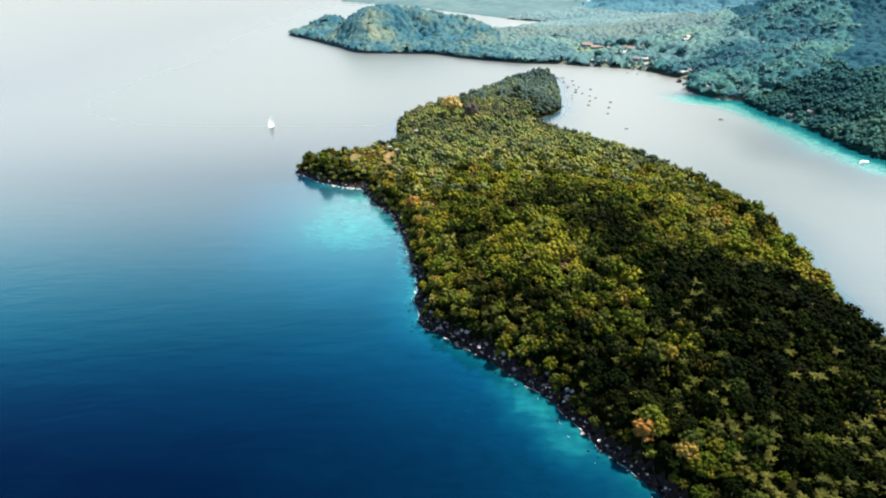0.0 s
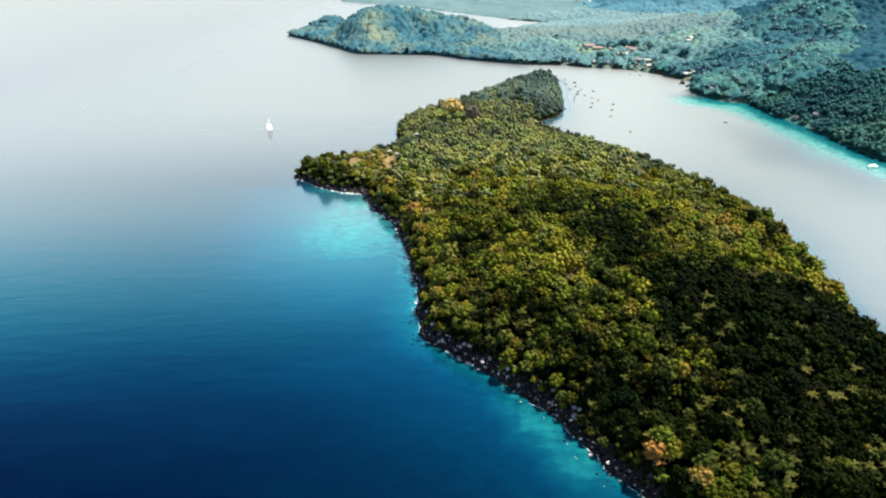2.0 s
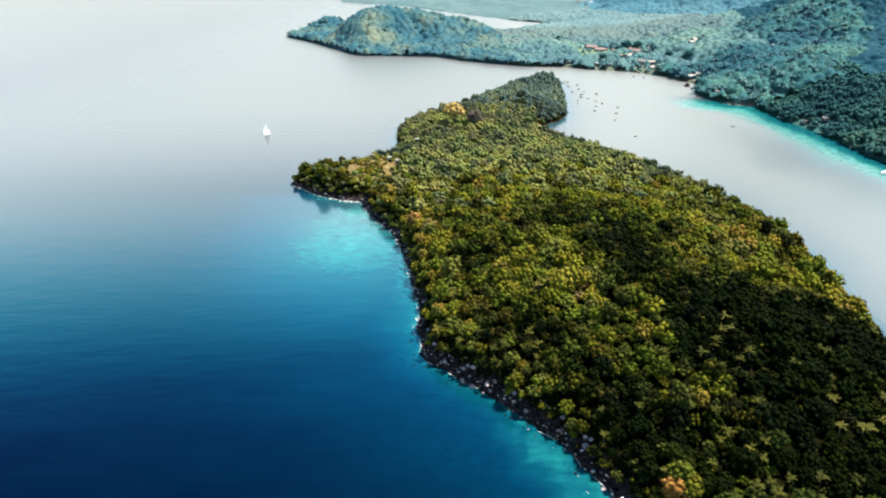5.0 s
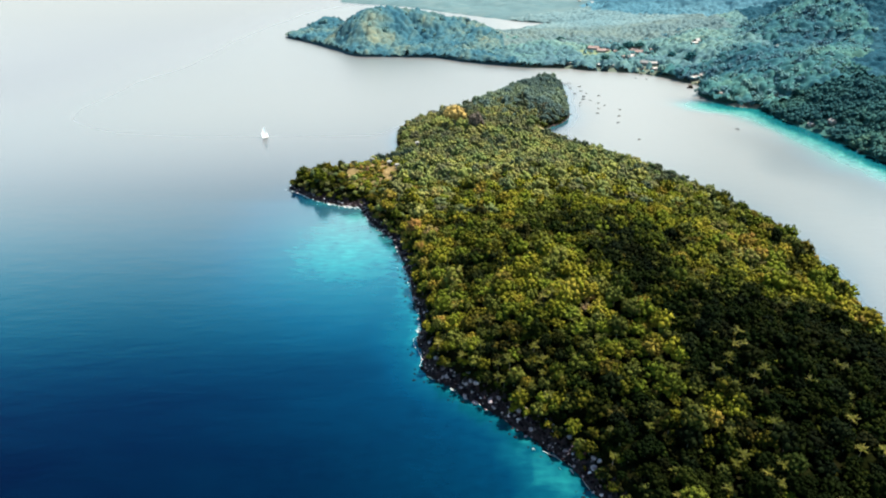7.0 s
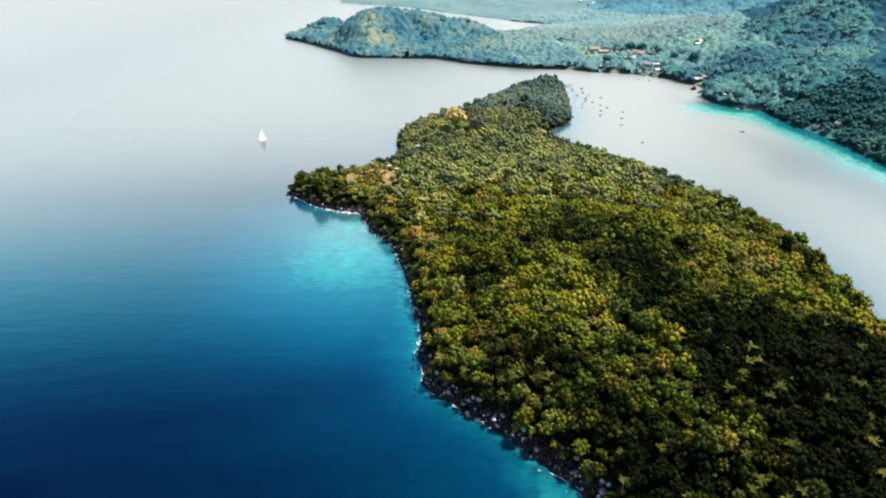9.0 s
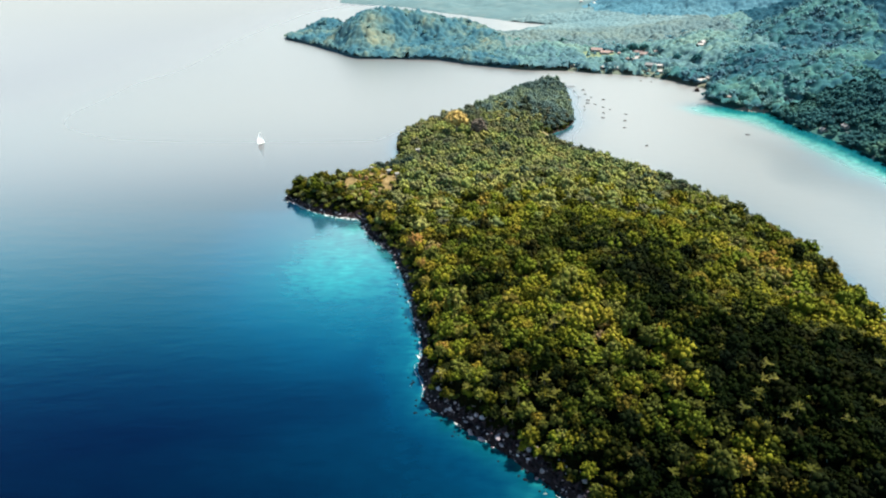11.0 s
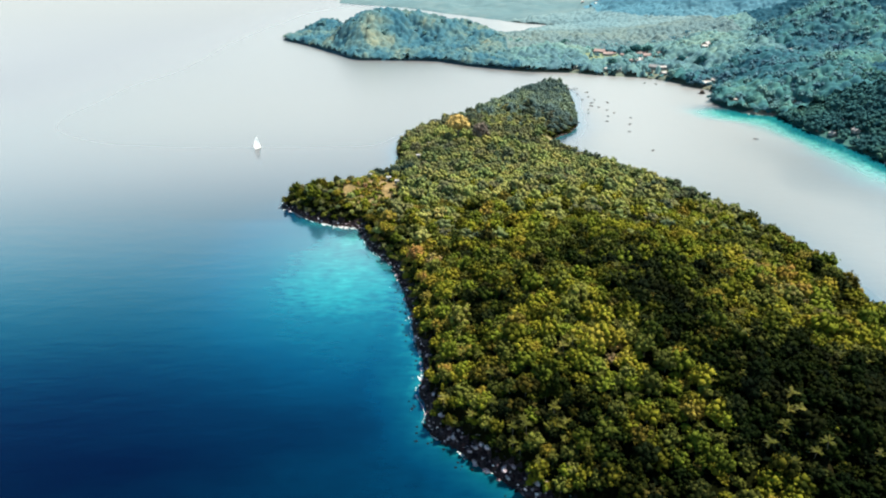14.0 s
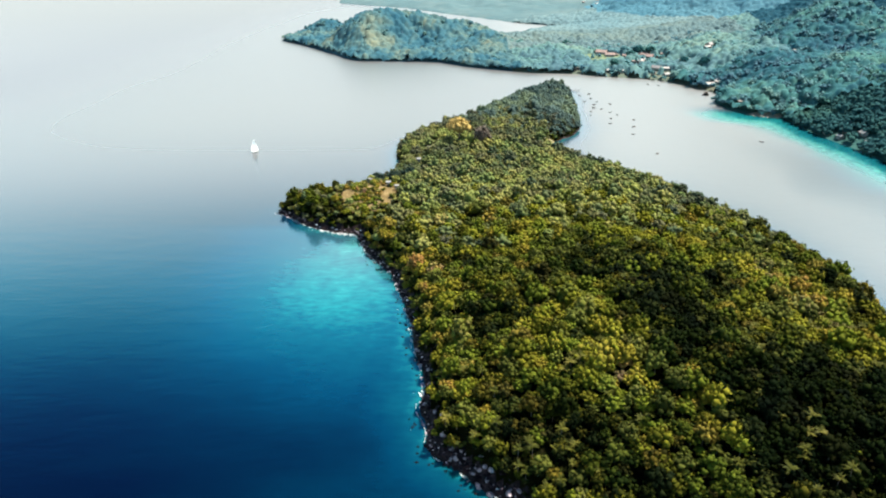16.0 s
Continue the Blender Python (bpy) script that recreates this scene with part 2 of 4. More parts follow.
leaf_knoll = canopy("hazed_leaves_of_the_knoll", [(a, (c[0] * 0.52 + 0.007, c[1] * 0.58 + 0.014, c[2] * 0.58 + 0.03)) for a, c in HAZED_GREENS])
leaf_valley = canopy("hazed_leaves_of_the_valley", [(a, (c[0] * 0.7 + 0.03, c[1] * 0.62 + 0.04, c[2] * 0.65 + 0.054)) for a, c in HAZED_GREENS])
leaf_plain = canopy("hazed_leaves_of_the_plain", [(0.0, (0.046, 0.085, 0.1)), (0.5, (0.064, 0.1, 0.106)), (1.0, (0.09, 0.118, 0.102))], 0.008)
leaf_cape = canopy("hazed_leaves_of_the_peninsula", [(0.0, (0.011, 0.048, 0.076)), (0.4, (0.024, 0.07, 0.092)), (0.65, (0.046, 0.087, 0.09)), (1.0, (0.115, 0.128, 0.09))], 0.02)
leaf_lowland = canopy("hazed_leaves_of_the_lowland", [(0.0, (0.064, 0.115, 0.134)), (0.5, (0.08, 0.128, 0.14)), (1.0, (0.105, 0.142, 0.138))], 0.006)
leaf_blue = canopy("hazed_leaves_of_the_back_mountain", [(0.0, (0.004, 0.028, 0.046)), (0.5, (0.008, 0.038, 0.057)), (1.0, (0.017, 0.05, 0.065))], 0.008)
leaf_haze = canopy("hazed_leaves_of_the_far_mountain", [(0.0, (0.034, 0.096, 0.132)), (0.5, (0.04, 0.104, 0.14)), (1.0, (0.05, 0.112, 0.142))], 0.006)
# single mainland trees, lifted towards the same painted haze
leaf_knoll_trees, leaf_village, leaf_cape_trees = (foliage(name, [(a, (c[0] * much + 0.03, c[1] * much + 0.03, c[2] * much + 0.06)) for a, c in HAZED_GREENS], "tone", 0.012, 0.3, 0.5, upward=0.4) for name, much in
                                                   (("hazed_leaves_of_the_headland_trees", 1.0), ("hazed_leaves_of_the_valley_trees", 1.25), ("hazed_leaves_of_the_peninsula_trees", 0.95)))
leaf_neck = foliage("leaves_dark_grey_green", [(0.0, (0.012, 0.024, 0.02)), (1.0, (0.03, 0.045, 0.034))], "own")
leaf_orange = foliage("leaves_dry_orange", [(0, (0.11, 0.05, 0.012)), (1, (0.22, 0.11, 0.03))], "own")
leaf_yellow = foliage("leaves_dry_yellow", [(0, (0.15, 0.1, 0.02)), (1, (0.26, 0.18, 0.045))], "own")
leaf_pale = foliage("leaves_pale_yellow", [(0, (0.22, 0.155, 0.045)), (1, (0.34, 0.25, 0.09))], "own")
leaf_grey = foliage("leaves_grey_bare", [(0, (0.06, 0.05, 0.042)), (1, (0.12, 0.1, 0.085))], "own")
palm_leaf = foliage("palm_fronds", [(0, (0.016, 0.022, 0.004)), (0.6, (0.052, 0.056, 0.008)), (1, (0.115, 0.1, 0.022))], "own", 0.05, 0.3)
palm_leaf.node_tree.nodes["Principled BSDF"].inputs["Specular IOR Level"].default_value = 0.04
palm_leaf.node_tree.nodes["Principled BSDF"].inputs["Roughness"].default_value = 0.5
bark = surface("bark", [(0.3, (0.05, 0.035, 0.025)), (0.7, (0.15, 0.12, 0.09))], 1.2, 0.9)
# litter colour taken down to near black, so gaps between crowns read as shade
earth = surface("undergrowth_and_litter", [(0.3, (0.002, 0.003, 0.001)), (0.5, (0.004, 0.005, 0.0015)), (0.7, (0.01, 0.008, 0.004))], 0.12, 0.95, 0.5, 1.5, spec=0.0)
# mainland grounds, tinted with painted haze to go with the woods
far_earth = surface("hazed_far_undergrowth", [(0.3, (0.018, 0.05, 0.053)), (0.55, (0.028, 0.07, 0.065)), (0.75, (0.045, 0.09, 0.07))], 0.03, 0.95, 0.6, 0.12, spec=0.0)
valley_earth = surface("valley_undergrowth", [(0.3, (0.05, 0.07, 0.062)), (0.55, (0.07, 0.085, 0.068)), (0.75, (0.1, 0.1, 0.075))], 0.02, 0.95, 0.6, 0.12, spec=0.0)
cape_earth = surface("hazed_peninsula_undergrowth", [(0.3, (0.03, 0.07, 0.095)), (0.7, (0.042, 0.086, 0.105))], 0.03, 0.95, 0.6, 0.12, spec=0.0)
lowland_earth = surface("hazed_lowland_grove", [(0.3, (0.07, 0.12, 0.138)), (0.5, (0.085, 0.135, 0.145)), (0.7, (0.11, 0.15, 0.15))], 0.012, 0.95, 0.9, 0.08, spec=0.0)
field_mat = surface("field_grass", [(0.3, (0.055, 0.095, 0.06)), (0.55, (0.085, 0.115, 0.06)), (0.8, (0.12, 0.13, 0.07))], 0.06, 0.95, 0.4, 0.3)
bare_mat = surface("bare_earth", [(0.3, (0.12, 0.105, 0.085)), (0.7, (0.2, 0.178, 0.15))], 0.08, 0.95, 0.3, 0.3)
# mountain and far plain: distance haze put in as blue base colour
mountain_earth = surface("hazed_mountain_canopy", [(0.3, (0.036, 0.1, 0.14)), (0.5, (0.043, 0.108, 0.148)), (0.7, (0.055, 0.118, 0.15))], 0.012, 0.95, 0.8, 0.06, spec=0.0)
far_plain = surface("hazed_wooded_plain", [(0.3, (0.045, 0.085, 0.1)), (0.5, (0.06, 0.1, 0.112)), (0.7, (0.085, 0.12, 0.125))], 0.006, 0.95, 0.8, 0.05, spec=0.0)
rock_mat = surface("shore_rock", [(0.3, (0.002, 0.0014, 0.0018)), (0.5, (0.01, 0.0055, 0.0065)), (0.65, (0.034, 0.02, 0.023)), (0.8, (0.11, 0.08, 0.085))], 0.7, 0.85, 0.6, 2.5, spec=0.15)
rubble_mat = foliage("broken_stone", [(0.0, (0.003, 0.002, 0.003)), (0.5, (0.01, 0.0065, 0.009)), (0.76, (0.05, 0.037, 0.046)), (0.88, (0.24, 0.2, 0.225)), (1.0, (0.55, 0.48, 0.52))], "tone", 0.3, 0.0, 0.2, 0.3)
boulder_mat = surface("boulder_stone", [(0.3, (0.003, 0.002, 0.003)), (0.52, (0.008, 0.0055, 0.0075)), (0.62, (0.05, 0.037, 0.046)), (0.72, (0.46, 0.39, 0.43))], 0.5, 0.85, 0.6, 2.5, spec=0.05)
pale_stone = surface("pale_boulder_stone", [(0.3, (0.05, 0.036, 0.042)), (0.45, (0.2, 0.16, 0.18)), (0.7, (0.46, 0.39, 0.43))], 0.6, 0.85, 0.6, 2.5, spec=0.05)
foam_mat = surface("sea_foam", [(0.3, (0.16, 0.2, 0.21)), (0.7, (0.46, 0.48, 0.49))], 0.9, 0.7, 0.4)
white_paint = surface("white_paint", [(0.2, (0.62, 0.62, 0.6)), (0.8, (0.82, 0.82, 0.8))], 0.6, 0.5, 0.05)
sail_cloth = foliage("white_sailcloth", [(0.0, (0.84, 0.84, 0.84)), (1.0, (0.9, 0.9, 0.9))], "own", 0.4, 0.45)
plaster = surface("plaster", [(0.2, (0.13, 0.122, 0.118)), (0.8, (0.2, 0.188, 0.18))], 0.5, 0.85, 0.1)
sheet_roof = surface("sheet_roof", [(0.2, (0.07, 0.075, 0.08)), (0.8, (0.22, 0.22, 0.22))], 0.5, 0.5, 0.1)
pale_roof = surface("pale_roof", [(0.2, (0.075, 0.078, 0.084)), (0.8, (0.155, 0.15, 0.155))], 0.5, 0.6, 0.1)
red_roof = surface("red_roof_tiles", [(0.2, (0.13, 0.085, 0.08)), (0.8, (0.2, 0.15, 0.14))], 0.5, 0.8, 0.2)
dark_wood = surface("dark_boat_wood", [(0.2, (0.08, 0.08, 0.085)), (0.8, (0.2, 0.19, 0.19))], 0.8, 0.7, 0.2)
glass_mat = surface("dark_window", [(0.2, (0.02, 0.025, 0.03)), (0.8, (0.04, 0.05, 0.06))], 0.8, 0.15, 0.0, spec=0.5)
dry_grass = surface("dry_grass", [(0.3, (0.055, 0.04, 0.018)), (0.5, (0.115, 0.085, 0.04)), (0.75, (0.19, 0.145, 0.08))], 0.35, 0.95, 0.5, spec=0.0)
sand_mat = surface("sand_grass", [(0.3, (0.09, 0.08, 0.035)), (0.55, (0.15, 0.125, 0.06)), (0.8, (0.23, 0.19, 0.11))], 0.2, 0.95, 0.3)


def water_material():
    m, nd, ln, b = material("sea_water")
    pos = nd.new("ShaderNodeNewGeometry").outputs["Position"]
    at = nd.new("ShaderNodeAttribute")
    at.attribute_name = "shallow"
    mottled = noise_node(nd, ln, 0.12, 4, pos)
    stretch = nd.new("ShaderNodeMapping")
    stretch.inputs["Scale"].default_value = (0.45, 1.0, 1.0)
    stretch.inputs["Rotation"].default_value = (0, 0, radians(4))
    ln.new(pos, stretch.inputs[0])
    swell = noise_node(nd, ln, 0.045, 4, stretch.outputs[0])
    v = maths(nd, ln, "MULTIPLY", at.outputs["Fac"], maths(nd, ln, "MULTIPLY_ADD", mottled.outputs[0], 0.4, 0.8))
    v = maths(nd, ln, "ADD", v, maths(nd, ln, "MULTIPLY", maths(nd, ln, "SUBTRACT", swell.outputs[0], 0.5), 0.09))
    grain = noise_node(nd, ln, 0.42, 5, stretch.outputs[0])
    v = maths(nd, ln, "ADD", v, maths(nd, ln, "MULTIPLY", maths(nd, ln, "MULTIPLY", maths(nd, ln, "SUBTRACT", grain.outputs[0], 0.5), 0.75), at.outputs["Fac"]))
    r = ramp(nd, [(0.0, (0.0, 0.0012, 0.0068)), (0.22, (0.0, 0.0135, 0.032)), (0.5, (0.0006, 0.03, 0.049)), (0.8, (0.005, 0.09, 0.097)), (1.0, (0.035, 0.19, 0.175))])
    ln.new(v, r.inputs[0])
    ln.new(r.outputs[0], b.inputs["Base Color"])
    # pale grey in the base colour; far out it stands in for haze and sky sheen
    whitening = nd.new("ShaderNodeAttribute")
    whitening.attribute_name = "whitening"
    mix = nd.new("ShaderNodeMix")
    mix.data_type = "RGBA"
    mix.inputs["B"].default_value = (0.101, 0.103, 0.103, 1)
    ln.new(whitening.outputs["Fac"], mix.inputs["Factor"])
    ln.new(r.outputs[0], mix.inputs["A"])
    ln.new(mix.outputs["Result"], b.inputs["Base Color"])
    b.inputs["IOR"].default_value, b.inputs["Specular IOR Level"].default_value = 1.333, 1.0
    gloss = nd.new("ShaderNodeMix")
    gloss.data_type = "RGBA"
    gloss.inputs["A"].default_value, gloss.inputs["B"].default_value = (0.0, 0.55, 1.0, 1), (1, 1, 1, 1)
    ln.new(whitening.outputs["Fac"], gloss.inputs["Factor"])
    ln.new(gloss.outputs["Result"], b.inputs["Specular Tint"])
    ln.new(maths(nd, ln, "MULTIPLY_ADD", whitening.outputs["Fac"], 0.3, 0.12), b.inputs["Roughness"])
    chop = noise_node(nd, ln, 0.5, 3, stretch.outputs[0])
    waves = noise_node(nd, ln, 0.16, 3, stretch.outputs[0])
    h = maths(nd, ln, "MULTIPLY_ADD", chop.outputs[0], 0.5, maths(nd, ln, "MULTIPLY", waves.outputs[0], 0.9))
    bp = nd.new("ShaderNodeBump")
    bp.inputs["Strength"].default_value, bp.inputs["Distance"].default_value = 0.13, 0.5 * SCALE
    ln.new(h, bp.inputs["Height"])
    ln.new(bp.outputs[0], b.inputs["Normal"])
    return m


water_mat = water_material()


# ---- mesh helpers ----
def mesh_of(name, verts, faces, mats, smooth_faces=False, tone=None, mat_ids=None):
    """A mesh from arrays; faces all have the same number of corners, or come as a list of such arrays."""
    groups = faces if isinstance(faces, list) else [faces]
    me = bpy.data.meshes.new(name)
    verts = np.asarray(verts, np.float32)
    me.vertices.add(len(verts))
    me.vertices.foreach_set("co", verts.ravel())
    loops = np.concatenate([np.asarray(g, np.int32).ravel() for g in groups])
    sizes = np.concatenate([np.full(len(g), np.asarray(g).shape[1], np.int32) for g in groups])
    me.loops.add(len(loops))
    me.loops.foreach_set("vertex_index", loops)
    me.polygons.add(len(sizes))
    me.polygons.foreach_set("loop_start", np.concatenate([[0], np.cumsum(sizes)[:-1]]).astype(np.int32))
    if mat_ids is not None:
        me.polygons.foreach_set("material_index", np.asarray(mat_ids, np.int32))
    me.update(calc_edges=True)
    me.validate()
    for m in mats if isinstance(mats, (list, tuple)) else [mats]:
        me.materials.append(m)
    me.polygons.foreach_set("use_smooth", np.full(len(me.polygons), smooth_faces, bool))
    if tone is not None:
        me.attributes.new("tone", "FLOAT", "POINT").data.foreach_set("value", np.asarray(tone, np.float32))
    return me


def from_bm(name, bm, mat, smooth_faces=False):
    me = bpy.data.meshes.new(name)
    bmesh.ops.recalc_face_normals(bm, faces=bm.faces)
    bm.to_mesh(me)
    bm.free()
    me.materials.append(mat)
    for p in me.polygons:
        p.use_smooth = smooth_faces
    return me


def part(name, me, parent, label="", at=None):
    ob = new(name, me)
    ob.parent = parent
    if at is not None:
        ob.matrix_basis = at
    return tagged(ob, label)


def empty(name, m, label, category, group=""):
    ob = new(name)
    ob.empty_display_size = 0.5
    ob.matrix_basis = m
    return tagged(ob, label, category, group)


def box_bm(bm, x0, x1, y0, y1, z0, z1, bevel=0.0):
    res = bmesh.ops.create_cube(bm, size=1.0, matrix=Matrix.Translation(((x0 + x1) / 2, (y0 + y1) / 2, (z0 + z1) / 2)) @ Matrix.Diagonal((x1 - x0, y1 - y0, z1 - z0, 1)))
    if bevel:
        edges = {e for v in res["verts"] for e in v.link_edges}
        bmesh.ops.bevel(bm, geom=list(edges), offset=bevel, segments=1, affect="EDGES")
    return bm


def grid_mesh(name, xs, ys, z, mat, keep=None):
    nx, ny = len(xs), len(ys)
    X, Y = np.meshgrid(xs, ys)
    verts = np.stack([X.ravel(), Y.ravel(), np.asarray(z).ravel()], 1)
    i = (np.arange(ny - 1)[:, None] * nx + np.arange(nx - 1)[None]).ravel()
    faces = np.stack([i, i + 1, i + nx + 1, i + nx], 1)
    if keep is not None:
        faces = faces[np.any(keep.ravel()[faces], 1)]
        used = np.unique(faces)
        back = np.zeros(len(verts), int)
        back[used] = np.arange(len(used))
        verts, faces = verts[used], back[faces]
    return mesh_of(name, verts, faces, mat, True)


def spaced(*stretches):
    """Grid lines: (from, to, step) after one another."""
    return np.unique(np.concatenate([np.arange(a, b + 0.01, st) for a, b, st in stretches]))


# ---- sea ----
sx = spaced((-4800, -800, 500), (-800, -200, 60), (-200, 340, 4), (340, 900, 40), (900, 4800, 500))
sy = spaced((-600, 40, 40), (40, 760, 4), (760, 1400, 20), (1400, 2000, 60), (2000, 4800, 400))
SX, SY = np.meshgrid(sx, sy)
to_island = -inside_distance(SX, SY, ISLAND).reshape(SX.shape)
to_main = -inside_distance(SX, SY, MAINLAND).reshape(SX.shape)
ragged = 0.6 + 0.8 * fbm(SX, SY, 35, 31)
shelf = np.where(SX > 60, 9.0, 12.0 + 12.0 * smooth((SY - 200) / 40) - 19.0 * smooth((SY - 372) / 25))
shallow = 0.66 * np.exp(-np.maximum(to_island, 0) / (shelf * ragged))
shallow = np.maximum(shallow, hill(SX, SY, -50, 298, 46, 66, 0.76, 20) * (0.85 + 0.3 * fbm(SX, SY, 28, 37)))
shallow = np.maximum(shallow, hill(SX, SY, 32, 145, 32, 11, 0.62, -56) * (0.5 + 1.0 * fbm(SX, SY, 9, 43)))
shallow = np.maximum(shallow, hill(SX, SY, -47, 334, 24, 20, 0.82, 20))
shallow = np.maximum(shallow, hill(SX, SY, 86, 535, 16, 16, 0.5))
shallow = np.maximum(shallow, 0.33 * np.exp(-np.maximum(to_island, 0) / (34 - 14 * smooth((SY - 165) / 50) - 9 * hill(SX, SY, -8, 200, 30, 30, 1))) * (SX < 70) * (SY < 345))
shallow *= 1 - 0.85 * smooth((-72 - SX) / 22) * smooth((SY - 352) / 16)
cove = hill(SX, SY, 272, 598, 60, 34, 1)
off_main = np.maximum(to_main, 0) / (ragged * (1 + 0.5 * cove))
beach = (SX > 200) * smooth((655 - SY) / 40) * (1 - smooth((off_main - 26) / 28))
shallow = np.maximum(shallow, (0.6 + 0.3 * smooth((off_main - 7) / 9) + 0.12 * cove) * beach)
water = new("water", grid_mesh("water", sx, sy, np.zeros(SX.shape), water_mat))
water.data.attributes.new("shallow", "FLOAT", "POINT").data.foreach_set("value", shallow.ravel().astype(np.float32))
# whitens the strait, and all the far water as painted haze
whitening = np.maximum(1.7 * smooth((SX - 76) / 55) * smooth((SY - 80) / 150), 0.85 * smooth((SY - 355) / 260)) * (0.8 + 0.4 * fbm(SX, SY, 160, 41))
whitening *= smooth((2300 - SY) / 900) * smooth((SX + 500) / 300)
whitening = (1 - np.exp(-1.5 * whitening)) * (0.8 + 0.2 * smooth((SY - 280) / 260)) * np.where(SX > 200, 1 - smooth((655 - SY) / 40) * (1 - smooth((off_main - 8) / 30)), 1 - np.minimum(1, shallow * 1.6))
whitening *= 1 - 0.3 * (SX > 210) * smooth((560 - SY) / 120) * (1 - smooth((off_main - 30) / 70))
whitening = np.maximum(whitening, 0.16 * hill(SX, SY, -46, 332, 34, 28, 1))
water.data.attributes.new("whitening", "FLOAT", "POINT").data.foreach_set("value", whitening.ravel().astype(np.float32))
tagged(water, "calm blue sea, turquoise over the shallows beside the shore", "sea", kind="structure")

# ---- land ----
ix, iy = spaced((-110, 186, 2.0)), spaced((20, 340, 2.0), (340, 745, 3.0))
IX, IY = np.meshgrid(ix, iy)
ID = inside_distance(IX, IY, ISLAND).reshape(IX.shape)
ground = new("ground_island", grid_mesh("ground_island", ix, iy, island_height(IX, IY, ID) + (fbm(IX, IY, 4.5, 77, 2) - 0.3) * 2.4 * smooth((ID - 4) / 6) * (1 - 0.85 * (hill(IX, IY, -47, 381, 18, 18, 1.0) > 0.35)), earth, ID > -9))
for mat in (rock_mat, dry_grass, dry_grass):
    ground.data.materials.append(mat)
centres = np.array([p.center[:] for p in ground.data.polygons])
ground.data.polygons.foreach_set("material_index", (inside_distance(centres[:, 0], centres[:, 1], ISLAND) < np.where((centres[:, 1] < 402) & (centres[:, 0] < 75), 3.2, 0.6)).astype(np.int32) + 2 * (hill(centres[:, 0], centres[:, 1], -46, 383, 18, 21, 1.0) * (0.7 + 0.6 * vnoise(centres[:, 0], centres[:, 1], 5, 3)) > 0.42))
tagged(ground, "dark leaf-littered ground of the wooded island", "ground", kind="structure")
mx = spaced((-360, 720, 9), (720, 1140, 14), (1140, 3480, 60))
my = spaced((110, 400, 30), (400, 1400, 9), (1400, 2200, 14), (2200, 4280, 60))
MX, MY = np.meshgrid(mx, my)
MD = inside_distance(MX, MY, MAINLAND).reshape(MX.shape)
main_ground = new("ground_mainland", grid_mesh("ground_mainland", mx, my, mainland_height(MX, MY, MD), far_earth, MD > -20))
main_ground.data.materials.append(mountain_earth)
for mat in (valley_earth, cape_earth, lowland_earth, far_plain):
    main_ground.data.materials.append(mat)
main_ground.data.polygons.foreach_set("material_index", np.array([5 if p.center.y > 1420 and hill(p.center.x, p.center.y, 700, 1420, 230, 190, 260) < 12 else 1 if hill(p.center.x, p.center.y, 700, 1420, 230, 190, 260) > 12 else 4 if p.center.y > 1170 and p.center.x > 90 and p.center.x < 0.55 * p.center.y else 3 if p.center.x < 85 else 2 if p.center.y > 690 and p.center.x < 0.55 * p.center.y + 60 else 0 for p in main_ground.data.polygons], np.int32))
tagged(main_ground, "green hilly coast and mountains across the strait", "ground", kind="structure")


# ---- trees ----
ICO = bmesh.new()
bmesh.ops.create_icosphere(ICO, subdivisions=1, radius=1.0)
ICO.verts.ensure_lookup_table()
ICO_V = np.array([v.co[:] for v in ICO.verts])
ICO_F = np.array([[v.index for v in f.verts] for f in ICO.faces])
ICO.free()


OCT_V = np.array([(1, 0, 0), (0, 1, 0), (-1, 0, 0), (0, -1, 0), (0, 0, 1), (0, 0, -1)], float)
OCT_F = np.array([(0, 1, 4), (1, 2, 4), (2, 3, 4), (3, 0, 4), (1, 0, 5), (2, 1, 5), (3, 2, 5), (0, 3, 5)])


def unit(v):
    return v / (np.linalg.norm(v, axis=-1, keepdims=True) + 1e-9)


